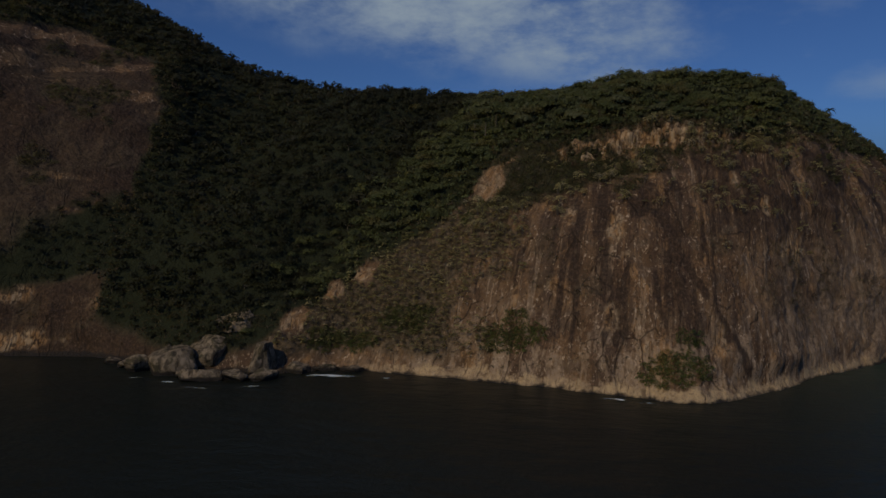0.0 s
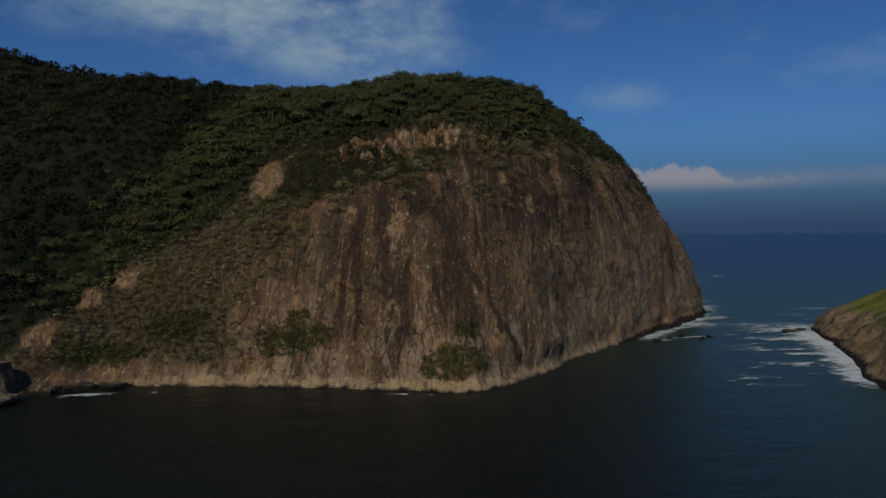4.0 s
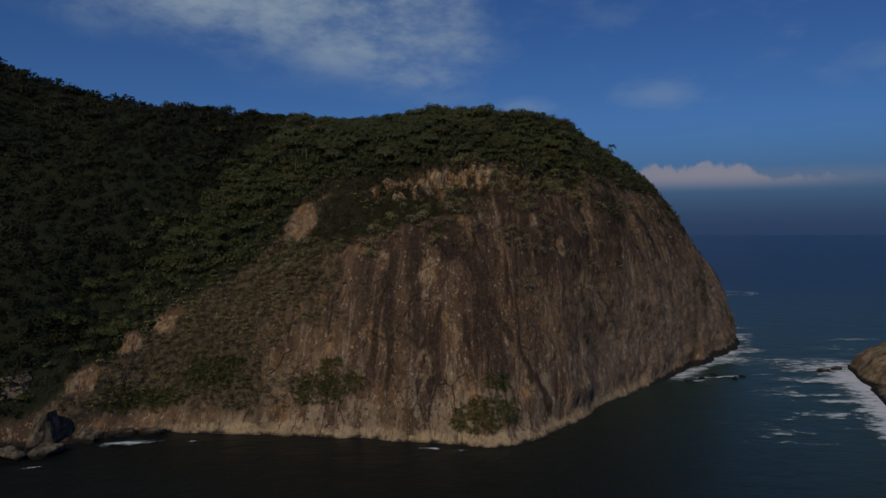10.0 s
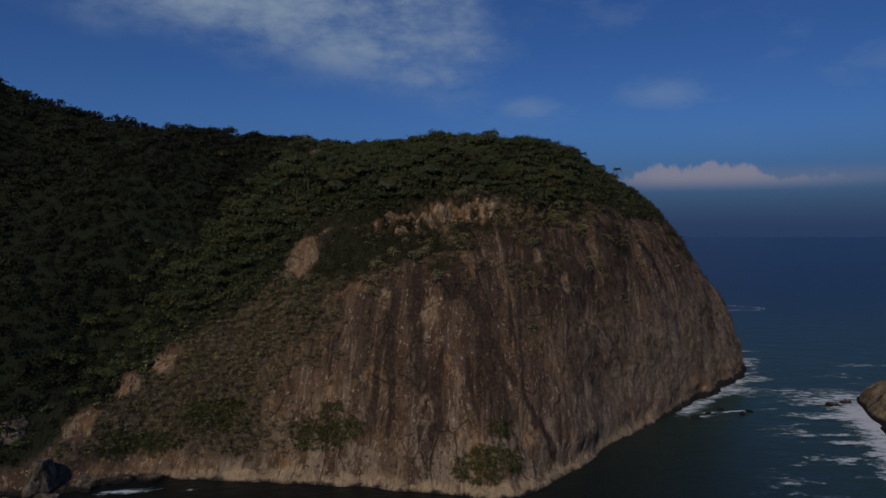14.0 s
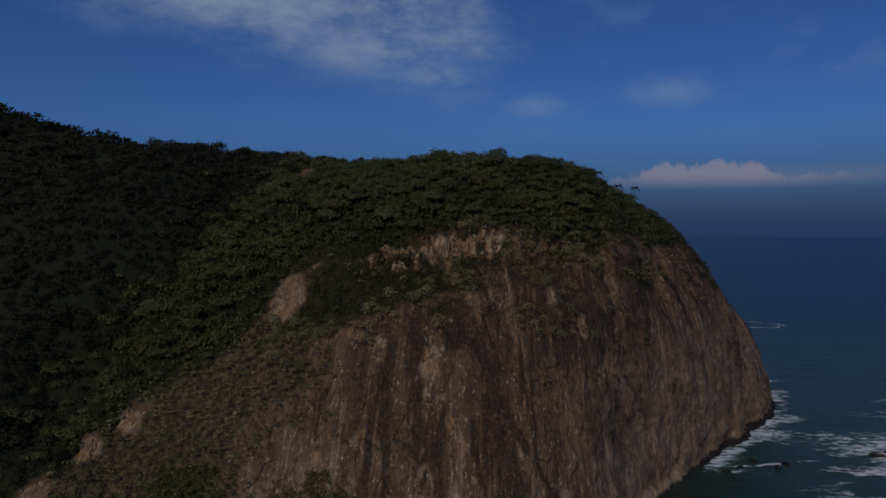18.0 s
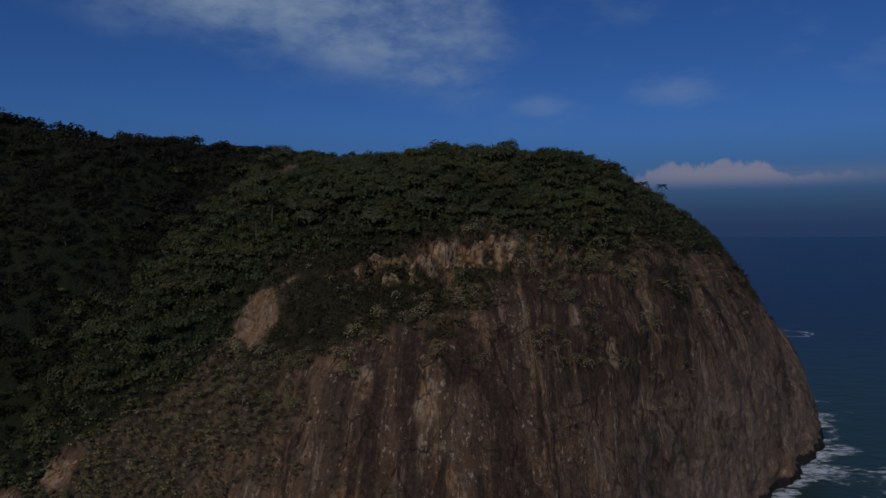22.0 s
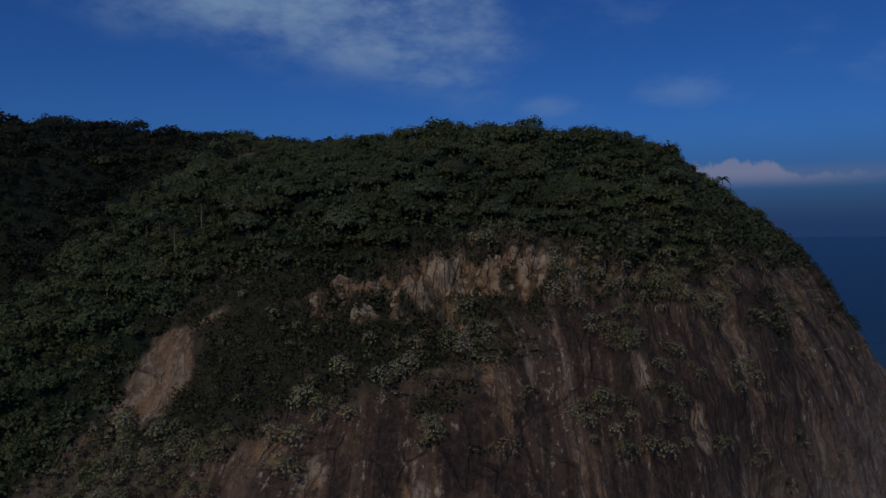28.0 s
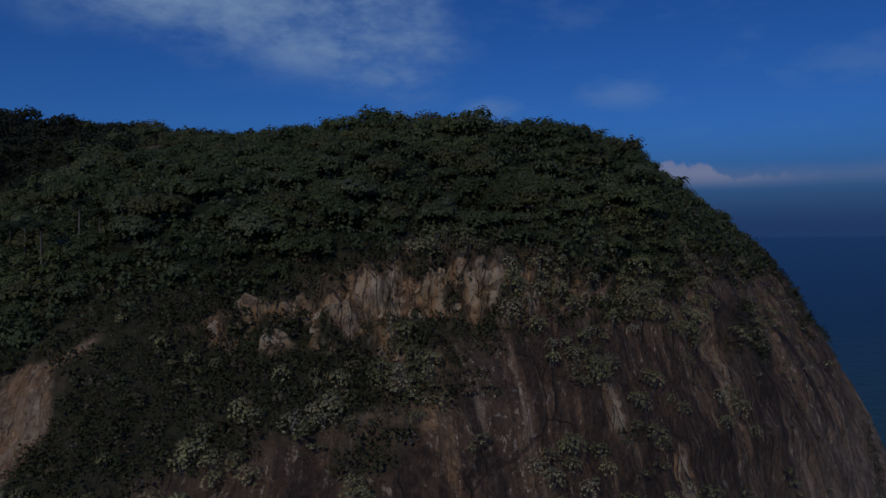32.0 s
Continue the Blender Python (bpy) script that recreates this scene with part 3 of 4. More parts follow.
point_data(me, "plants", np.clip(forest_share + 0.8 * scrub_share + 0.8 * slab_gap * cover * smooth(fbm(X / 6, Y / 6, Z / 6, 4, 83), -0.55, 0.05) + dome_cover, 0, 1))
point_data(me, "wash", smooth(X, -98, -70) * (1 - 0.75 * smooth(X, 60, 110)))
def patch(px, py, pz, rx, rz, seed):
    """A soft-edged patch of fresh rock round a place."""
    d = np.sqrt(((X - px) / rx) ** 2 + ((Z - pz) / rz) ** 2 + ((Y - py) / 25) ** 2)
    return smooth(d + 0.4 * fbm(X / 4, Y / 4, Z / 4, 3, seed), 1.15, 0.6)


fresh = wall
for px, py, pz, rx, rz in ((-96, 240, 32, 4.6, 4), (-104, 232, 25, 3, 2.6), (-113, 221, 16, 5, 3.6), (-1, 262, 70, 2.2, 4), (56, 252, 42, 7, 5.5), (47, 257, 57, 1.6, 4), (-5, 208, 18.5, 3, 4.5), (-1, 224, 38.7, 2, 2), (-4.6, 232, 47.4, 3.2, 5), (-20, 240, 53, 2.5, 4), (-28, 246, 57, 2.5, 3), (36, 262, 66, 1.8, 5), (62, 275, 66, 2, 6), (-36.6, 220, 26, 1.6, 4), (6.5, 202, 12, 1.6, 3), (26.6, 210, 14.7, 2.6, 4.5), (-25, 222, 30, 1.8, 2.5), (-106, 218, 16, 6, 5), (-67, 347, 107, 7, 6), (-4.5, 262, 76, 2.2, 1.4), (-232, 206, 24, 9, 6), (-195, 214, 20, 7, 5), (-222, 200, 6, 16, 3)):
    fresh = np.maximum(fresh, 0.85 * patch(px, py, pz, rx, rz, 63))
fresh = np.maximum(fresh, 0.52 * (1 - slab))
point_data(me, "fresh", fresh)
point_data(me, "tide", 0.5 + 2.6 * smooth(X, 75, 120) + 1.0 * smooth(X, -85, -112))
# long water stains: x and z at the top, x and z at the foot, width
stain_shade = 0.70 * smooth(X, -40, -16) * smooth(X, 110, 75) * smooth(Z + 0.08 * X + 8 * fbm(S / 9, D / 60, 0 * S, 3, 65), 38, 58) * smooth(Z, 84, 76) * (0.55 + 0.45 * smooth(fbm(S / 7, D / 50, 0 * S, 3, 66), -0.4, 0.3))
for x0, z0, x1, z1, wide in ((-10, 63, -6, 49, 2.0), (-6, 52, -6.5, 22, 1.8), (-6.3, 27, -7.8, 9, 1.4), (6, 67, 2, 49, 4.2), (-10, 62, -10.5, 43, 1.7), (9, 56, 17, 40, 2.3), (16, 44, 24.5, 25, 2.4), (26, 25, 32, 13.5, 2.1),
                             (31, 17, 37, 3, 1.4), (9, 35, 13, 14, 1.0), (-18, 49, -15.5, 16, 2.0), (-35, 44, -37.5, 22, 1.1), (0.5, 39, -4, 6, 1.1), (73, 68, 73, 29, 1.5), (26, 78, 40, 52, 2.6), (46, 80, 60, 48, 2.0), (66, 82, 78, 56, 2.4), (12, 74, 18, 57, 2.4), (90, 76, 100, 45, 2.0)):
    f = (z0 - Z) / (z0 - z1)
    line = x0 + (x1 - x0) * f + 1.3 * fbm(Z / 9, X / 60, 0 * X, 3, int(wide * 10) + int(x0))
    stain_shade = np.maximum(stain_shade, np.exp(-((X - line) / (1.15 * wide * (0.75 + 0.6 * fbm(Z / 5, X / 60, 0 * X, 2, int(x1) + 50)))) ** 2) * smooth(f, -0.12, 0.15) * smooth(f, 1.1, 0.75) * (vv < 1))
stain_shade = np.maximum(stain_shade, 0.50 * smooth(X, 8, 26) * smooth(Z, 32, 54) * smooth(Z, 79, 74) * smooth(fbm(S / 8, D / 55, 0 * S, 4, 69), -0.4, 0.15))
stain_shade = np.maximum(stain_shade, 0.62 * smooth(X, -52, -40) * smooth(X, 52, 30) * smooth(Z, 6, 16) * smooth(Z, 66, 50) * smooth(fbm(S / 6, D / 80, 0 * S, 3, 73), 0.0, 0.45))
# left middle face brought down in tone as a whole
stain_shade = np.maximum(stain_shade, 0.58 * smooth(X, -66, -48) * smooth(X, 4, -12) * smooth(Z, 14, 30) * smooth(Z, 76, 66) * (0.6 + 0.4 * smooth(fbm(S / 6, D / 60, 0 * S, 3, 77), -0.3, 0.3)))
# shade on the dome beyond the gully, painted dark and broken by paler bands
dome_shade = smooth(X, -140, -152) * smooth(fbm(X / 60, Y / 60, Z / 7, 4, 67) + 0.9 * smooth(Z, 112, 135), 0.85, 0.35)
stain_shade = np.maximum(stain_shade, dome_shade)
point_data(me, "stain_shade", stain_shade)
# extra brightness of the seaward flank, carried by the rock colour
point_data(me, "bare", smooth(X, 30, 80) * smooth(Z, 60, 28))
# where the ground takes that painted shadow: forest and bench
point_data(me, "floor_shade", np.clip(forest_share + 0.75 * scrub_share * smooth(Z, 54, 60) * smooth(X, 25, 5), 0, 1))
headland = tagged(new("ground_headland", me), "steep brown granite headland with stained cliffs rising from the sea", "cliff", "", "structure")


# ---- sea ----
def build_sea():
    r = np.concatenate([[0], np.geomspace(25, 7000, 70)])
    t = np.linspace(0, 2 * math.pi, 129)[:-1]
    rr, tt = np.meshgrid(r, t, indexing="ij")
    v = np.stack([40 + rr * np.cos(tt), 250 + rr * np.sin(tt), 0 * rr], -1)
    v = np.transpose(v, (1, 0, 2))
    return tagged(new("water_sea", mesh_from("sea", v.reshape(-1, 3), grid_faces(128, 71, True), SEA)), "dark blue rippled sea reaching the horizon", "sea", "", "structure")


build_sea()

# ---- grassy islet ----
ISLET_PLAN = [(178, 284), (170, 263), (161, 240), (149, 216), (139, 196), (137, 178), (142, 160), (165, 130), (215, 110), (280, 130), (330, 190),
              (335, 260), (290, 320), (230, 335), (192, 312), (178, 284)]


def build_islet():
    plan = ISLET_PLAN
    shore = catmull(plan, 260)[:-1]
    mid = np.array([236.0, 222.0])
    n, k = len(shore), 90
    f = np.linspace(-0.03, 1, k)[None, :, None]
    xy = shore[:, None] + (mid - shore[:, None]) * f
    z = 45 * (1 - (1 - np.clip(f[..., 0], 0, 1)) ** 1.75) * np.ones((n, 1))
    z = np.where(f[..., 0] < 0, -5, z)
    g = np.concatenate([xy, z[..., None]], -1)
    arc = np.concatenate([[0], np.cumsum(np.hypot(*np.diff(shore, axis=0).T))])[:, None] * np.ones((1, k))
    x, y = g[..., 0], g[..., 1]
    fade = smooth(f[..., 0], -0.02, 0.06) * smooth(1 - f[..., 0], 0, 0.2)
    low = smooth(z, 24, 8)
    rough = 2.0 * fbm(x / 22, y / 22, z / 22, 3, 51) + low * (1.5 * fbm(x / 12, y / 12, z / 9, 5, 53, 0.6) + 0.5 * np.round(1.5 * fbm(x / 13, y / 13, z / 5, 2, 55)))
    out = np.concatenate([(shore[:, None] - mid) / np.linalg.norm(shore[:, None] - mid, axis=-1, keepdims=True) * np.ones((1, k, 1)), 0.6 * np.ones((n, k, 1))], -1)
    g = g + out * (rough * fade)[..., None]
    me = mesh_from("islet", g.reshape(-1, 3), grid_faces(n, k, True), ISLAND)
    point_data(me, "run", np.stack([arc, z * 1.2, 0 * z], -1), "FLOAT_VECTOR")
    return tagged(new("ground_islet", me), "low rocky islet with a bright green grassy top", "islet", "", "structure")


build_islet()


# ---- plants: templates of leaf clumps ----
def kites(places, outs, sizes, rng, tilt=0.5, slim=1.0):
    """Bent leaf clumps: one four-cornered blade at each place, facing roughly outwards."""
    n = len(places)
    nn = outs + tilt * rng.normal(size=(n, 3))
    nn /= np.linalg.norm(nn, axis=1, keepdims=True) + 1e-9
    t = np.cross(nn, rng.normal(size=(n, 3)))
    t /= np.linalg.norm(t, axis=1, keepdims=True) + 1e-9
    b = np.cross(nn, t)
    s = sizes[:, None]
    soft = 0.6 * outs / (np.linalg.norm(outs, axis=1, keepdims=True) + 1e-9) + 0.3 * nn + (0, 0, 0.6)
    soft /= np.linalg.norm(soft, axis=1, keepdims=True) + 1e-9
    q = np.stack([places - t * s * 0.6, places - b * s * 0.42 * slim + nn * s * 0.12, places + t * s * 0.6, places + b * s * 0.42 * slim - nn * s * 0.1], 1)
    return np.concatenate([q, np.repeat(soft[:, None], 4, 1)], -1)


def quads_mesh(name, q, material, tone=None):
    """Four-cornered blades with, for each corner, its place and the softened normal."""
    me = mesh_from(name, q[..., :3].reshape(-1, 3), np.arange(len(q) * 4).reshape(-1, 4), material, True)
    if q.shape[-1] == 6:
        point_data(me, "lobe", q[..., 3:].reshape(-1, 3), "FLOAT_VECTOR")
    if tone is not None:
        point_data(me, "tone", np.repeat(tone, 4))
    return me


def crown_quads(seed, count, radius=2.8, height=7.0, leaf=0.9):
    """A broadleaf crown: several lobes of leaf clumps round a fork."""
    rng = np.random.default_rng(seed)
    k = rng.integers(15, 20)
    ang, rad = rng.uniform(0, 6.283, k), radius * np.sqrt(rng.uniform(0.02, 0.80, k))
    mid = np.stack([rad * np.cos(ang), rad * np.sin(ang), height * 0.52 - 0.10 * rad**2 + rng.uniform(-0.5, 0.5, k)], 1)
    size = rng.uniform(0.85, 1.35, k) * radius / 2.8
    which = rng.integers(0, k, count)
    d = rng.normal(size=(count, 3))
    d[:, 2] = np.abs(d[:, 2]) - 0.3
    d /= np.linalg.norm(d, axis=1, keepdims=True)
    p = mid[which] + d * size[which][:, None] * rng.uniform(0.86, 1.08, count)[:, None] * (1.0, 1.0, 1.1)
    core = p - (0, 0, 0.12 * height)
    core /= np.linalg.norm(core, axis=1, keepdims=True)
    q = kites(p, 0.55 * d + core, leaf * rng.uniform(0.6, 1.25, count), rng)
    # larger sprays inside close the gaps between the outer leaves
    e = rng.normal(size=(count // 4, 3))
    e[:, 2] = np.abs(e[:, 2]) - 0.2
    e /= np.linalg.norm(e, axis=1, keepdims=True)
    own = rng.integers(0, k, count // 4)
    inner = kites(mid[own] + e * size[own][:, None] * 0.72 * (1.0, 1.0, 0.9), e + (0, 0, 0.35), 0.62 * size[own] * rng.uniform(0.8, 1.2, len(own)), rng, 0.25)
    return np.concatenate([q, inner]), mid


def tube(path, radii, sides=6):
    """Places and faces of a tapered tube."""
    path = np.asarray(path, float)
    rings = []
    for i, p in enumerate(path):
        d = path[min(i + 1, len(path) - 1)] - path[max(i - 1, 0)]
        d /= np.linalg.norm(d) + 1e-9
        u = np.cross(d, (0.31, 0.95, 0.05))
        u /= np.linalg.norm(u) + 1e-9
        w = np.cross(d, u)
        t = np.linspace(0, 2 * math.pi, sides, endpoint=False)
        rings.append(p + radii[i] * (np.cos(t)[:, None] * u + np.sin(t)[:, None] * w))
    f = [[i * sides + j, i * sides + (j + 1) % sides, (i + 1) * sides + (j + 1) % sides, (i + 1) * sides + j] for i in range(len(path) - 1) for j in range(sides)]
    return np.concatenate(rings), np.array(f)


def join_tubes(tubes):
    v, f, base = [], [], 0
    for a, b in tubes:
        v.append(a)
        f.append(b + base)
        base += len(a)
    return np.concatenate(v), np.concatenate(f)


def trunk_tubes(mid, height, rng, girth=0.17):
    fork = np.array([rng.uniform(-0.3, 0.3), rng.uniform(-0.3, 0.3), height * 0.32])
    tubes = [tube([(0, 0, -1.2), fork * (0.4, 0.4, 0.5), fork], [girth * 1.3, girth, girth * 0.8])]
    for m in mid[: 7]:
        tubes.append(tube([fork, (fork + m) / 2 + (0, 0, -0.25), m], [girth * 0.7, girth * 0.45, girth * 0.15], 5))
    return join_tubes(tubes)


def rosette_quads(rng, centre, up, size, leaves=13, wide=0.10):
    """A tuft of stiff pointed leaves."""
    a = rng.uniform(0, 6.283) + np.arange(leaves) * 2.39996
    lift = np.linspace(1.25, 0.12, leaves)
    side = np.cross(up, (0.2, 0.9, 0.1))
    side /= np.linalg.norm(side)
    other = np.cross(up, side)
    d = np.cos(lift)[:, None] * (np.cos(a)[:, None] * side + np.sin(a)[:, None] * other) + np.sin(lift)[:, None] * up
    w = np.cross(d, up)
    w /= np.linalg.norm(w, axis=1, keepdims=True) + 1e-9
    L = size * rng.uniform(0.8, 1.15, leaves)[:, None]
    c = np.repeat(centre[None], leaves, 0)
    q = np.stack([c, c + d * L * 0.4 + w * L * wide, c + d * L - up * L * 0.10, c + d * L * 0.4 - w * L * wide], 1)
    soft = 0.6 * d + 0.8 * up
    soft /= np.linalg.norm(soft, axis=1, keepdims=True)
    return np.concatenate([q, np.repeat(soft[:, None], 4, 1)], -1)


def rosette_clump(seed, heads, radius, size, leaves=13):
    """A mound of tufts on short pale stems."""
    rng = np.random.default_rng(seed)
    out, stems = [], []
    for k in range(heads):
        r, t = radius * math.sqrt((k + 0.5) / heads), k * 2.39996 + rng.uniform(-0.4, 0.4)
        top = np.array([r * math.cos(t), r * math.sin(t), 0.95 * radius * math.sqrt(max(0.05, 1 - (r / radius) ** 2)) + 0.5 + rng.uniform(-0.15, 0.35)])
        up = np.array([0.5 * top[0] / radius, 0.5 * top[1] / radius, 1.0])
        out.append(rosette_quads(rng, top, up / np.linalg.norm(up), size * rng.uniform(0.75, 1.2), leaves, 0.10 + 0.10 * (leaves < 10)))
        if k % 2 == 0:
            stems.append(tube([(top[0] * 0.35, top[1] * 0.35, -0.5), top * (0.8, 0.8, 0.5), top], [0.07, 0.06, 0.05], 4))
    return np.concatenate(out), None, stems


# ---- where plants stand ----
cell = np.linalg.norm(np.cross(ground[1:, :-1] - ground[:-1, :-1], ground[:-1, 1:] - ground[:-1, :-1]), axis=-1)


def spots(share, per_m2, seed, gap, rows=None):
    """Random places on the ground with a chance by share, no two nearer than gap."""
    rng = np.random.default_rng(seed)
    w = (cell * share[:-1, :-1]).ravel()
    n = int(w.sum() * per_m2)
    pick = rng.choice(len(w), n, p=w / w.sum())
    i, j = np.unravel_index(pick, cell.shape)
    u, v = rng.uniform(size=(2, n, 1))
    g = ground[i, j] * (1 - u) * (1 - v) + ground[i + 1, j] * u * (1 - v) + ground[i, j + 1] * (1 - u) * v + ground[i + 1, j + 1] * u * v
    nn = nrm[i, j]
    seen, keep = {}, []
    for k, p in enumerate(g):
        key = tuple((p / gap).astype(int))
        near = (q for dx in (-1, 0, 1) for dy in (-1, 0, 1) for dz in (-1, 0, 1) for q in seen.get((key[0] + dx, key[1] + dy, key[2] + dz), ()))
        if all((q[0] - p[0]) ** 2 + (q[1] - p[1]) ** 2 + (q[2] - p[2]) ** 2 > gap * gap for q in near):
            seen.setdefault(key, []).append(p)
            keep.append(k)
    return g[keep], nn[keep]


def strew(name, templates, places, scales, turns, material, label, category, lean=None):
    """Many plants in one mesh of stuff."""
    out, tones = [], []
    for k, q in enumerate(templates):
        mine = np.arange(len(places)) % len(templates) == k
        c, s_, sc = np.cos(turns[mine])[:, None, None], np.sin(turns[mine])[:, None, None], scales[mine][:, None, None]
        x, y, z = q[None, ..., 0] * sc, q[None, ..., 1] * sc, q[None, ..., 2] * sc
        r = np.stack([x * c - y * s_, x * s_ + y * c, z], -1)
        if lean is not None:
            r[..., 0] += r[..., 2] * lean[mine][:, None, None, 0]
            r[..., 1] += r[..., 2] * lean[mine][:, None, None, 1]
        r = r + places[mine][:, None, None]
        if q.shape[-1] == 6:
            a_, b_ = q[None, ..., 3], q[None, ..., 4]
            r = np.concatenate([r, np.stack([a_ * c - b_ * s_, a_ * s_ + b_ * c, np.broadcast_to(q[None, ..., 5], (len(r), *q.shape[:2]))], -1)], -1)
        out.append(r.reshape(-1, 4, q.shape[-1]))
        tones.append(np.repeat(np.random.default_rng(k).uniform(size=len(r)), len(q)))
    return tagged(new(name, quads_mesh(name, np.concatenate(out), material, np.concatenate(tones))), label, category, "", "stuff")


view_ok = (ground[..., 0] > -400) & (ground[..., 0] > -1.2 * (ground[..., 1] + 10)) & (vv < 1.05)
tree_at, tree_n = spots(forest_share * view_ok * (forest_share > 0.45), 0.10, 101, 3.35)
rng = np.random.default_rng(7)
tree_size = (0.66 + 0.85 * rng.uniform(size=len(tree_at)) ** 2.4) * np.where(tree_at[:, 0] > 62, 0.72, 1.0) * np.where(tree_at[:, 2] - forest_line(tree_at[:, 0]) < 6, 0.72, 1.0)
tree_turn = rng.uniform(0, 6.283, len(tree_at))
tree_size *= np.where(rng.uniform(size=len(tree_at)) < 0.12, 1.15, 1.0)
front = np.where((tree_at[:, 0] > -48) & (tree_at[:, 0] < 112) & (tree_at[:, 2] > 82), tree_at[:, 1] - 0.25 * np.abs(tree_at[:, 0] - 30), 1e9)
single = np.argsort(front)[:160]
single = single[front[single] < 1e8]
rest = np.setdiff1d(np.arange(len(tree_at)), single)

close = (tree_at[rest][:, 0] > -112) & (tree_at[rest][:, 1] < 345)
# past this line, set from the camera's view, trees get shade-coloured leaves
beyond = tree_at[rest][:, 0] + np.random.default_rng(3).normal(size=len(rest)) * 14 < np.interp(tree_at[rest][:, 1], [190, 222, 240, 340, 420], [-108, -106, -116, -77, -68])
remote = tree_at[rest][:, 0] < -165
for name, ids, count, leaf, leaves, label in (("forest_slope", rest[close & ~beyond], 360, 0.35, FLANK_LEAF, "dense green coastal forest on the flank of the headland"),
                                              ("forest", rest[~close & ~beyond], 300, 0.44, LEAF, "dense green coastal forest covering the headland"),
                                              ("gully_forest", rest[beyond & ~remote], 110, 0.70, GULLY_SHADE_LEAF, "dense forest filling the gully, shade put into its leaf colour"),
                                              ("gully_forest", rest[beyond & remote], 52, 1.0, GULLY_SHADE_LEAF, "dense forest on the slope beyond the gully, shade put into its leaf colour")):
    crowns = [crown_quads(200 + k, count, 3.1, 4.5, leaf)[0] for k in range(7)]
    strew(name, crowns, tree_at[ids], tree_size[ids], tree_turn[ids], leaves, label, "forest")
trunks = [trunk_tubes(crown_quads(200 + k, 140, 3.1, 4.5, 0.78)[1], 4.5, np.random.default_rng(k), 0.13) for k in range(7)]
strew("forest_trunks", [v[f] for v, f in trunks], tree_at[rest][::14], tree_size[rest][::14], tree_turn[rest][::14], BARK, "grey thin trunks among the forest", "forest")

# single trees on the brow of the headland
TREES = []
for k in range(6):
    q, mid = crown_quads(300 + k, 1100, 2.8 + 0.12 * k, 4.2 + 0.2 * k, 0.28)
    v, f = trunk_tubes(mid, 4.2 + 0.2 * k, np.random.default_rng(40 + k))
    TREES.append((quads_mesh("crown", q, LEAF), mesh_from("trunk", v, f, BARK)))


def tree(k, place, size, turn):
    root = tagged(new("tree"), "dark green broadleaf tree with a grey trunk on the brow", "tree", "trees on the brow")
    root.empty_display_size = 0.5
    root.matrix_world = Matrix.Translation(place) @ Matrix.Rotation(turn, 4, "Z") @ Matrix.Scale(size, 4)
    part("trunk", TREES[k][1], root)
    part("crown", TREES[k][0], root)
    return root


for k, i in enumerate(single):
    tree(k % 6, Vector(tree_at[i]), float(tree_size[i]), float(tree_turn[i]))


# ---- undergrowth and scrub ----
def bush_quads(seed, count, leaf=0.5):
    g = np.random.default_rng(seed)
    d = g.normal(size=(count, 3))
    d[:, 2] = np.abs(d[:, 2])
    d /= np.linalg.norm(d, axis=1, keepdims=True)
    p = d * g.uniform(0.6, 1.15, (count, 1)) * (1.0, 1.0, 1.1)
    return kites(p, d, leaf * g.uniform(0.6, 1.3, count), g)


under_at, under_n = spots(forest_share * (ground[..., 0] > -112) * (vv < 1.02), 0.14, 151, 1.9)
rng = np.random.default_rng(18)
under_size, under_turn = rng.uniform(1.5, 2.5, len(under_at)), rng.uniform(0, 6.283, len(under_at))
# undergrowth past the same line gets the shade-coloured leaves too
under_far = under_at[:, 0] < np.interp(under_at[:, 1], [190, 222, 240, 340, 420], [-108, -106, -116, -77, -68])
for pick, leaves in ((~under_far, LEAF), (under_far, GULLY_SHADE_LEAF)):
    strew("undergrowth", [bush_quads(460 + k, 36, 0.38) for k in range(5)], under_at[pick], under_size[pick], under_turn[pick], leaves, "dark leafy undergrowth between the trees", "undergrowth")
scrub_at, scrub_n = spots(np.clip(scrub_share + 0.55 * forest_share * (np.abs(ground[..., 2] - forest_line(ground[..., 0])) < 12), 0, 1) * view_ok, 0.60, 111, 0.85)
rng = np.random.default_rng(8)
scrub_size, scrub_turn = rng.uniform(0.4, 1.1, len(scrub_at)) * np.where(scrub_at[:, 2] > 55, 1.75, 0.9), rng.uniform(0, 6.283, len(scrub_at))
green = (scrub_at[:, 2] > 56) & (rng.uniform(size=len(scrub_at)) < 0.75)
for name, pick, leaves, label in (("scrub", ~green, SCRUB_LEAF, "low brown-green scrub on ledges of the cliff"), ("bench_scrub", green, BENCH_LEAF, "dark green bushes covering the bench below the forest")):
    strew(name, [bush_quads(400 + k, 48 if name == "bench_scrub" else 30, 0.28 if name == "bench_scrub" else 0.36) for k in range(6)], scrub_at[pick], scrub_size[pick], scrub_turn[pick], leaves, label, "scrub", 0.35 * scrub_n[pick])

# green thickets low on the face
def thicket(px, py, pz, r):
    return np.exp(-(((ground[..., 0] - px) / r) ** 2 + ((ground[..., 1] - py) / r) ** 2 + ((ground[..., 2] - pz) / (0.55 * r)) ** 2))


thick_share = sum(thicket(*t) for t in ((15, 198, 8, 8), (8, 199, 5, 5), (18, 205, 16, 4), (-40, 210, 12, 8), (-33, 210, 14, 7), (-36, 214, 19, 4), (-76, 218, 16, 8), (-66, 213, 22, 7), (-101, 210, 9, 7), (-90, 213, 8, 6), (-58, 247, 51, 4.5)))
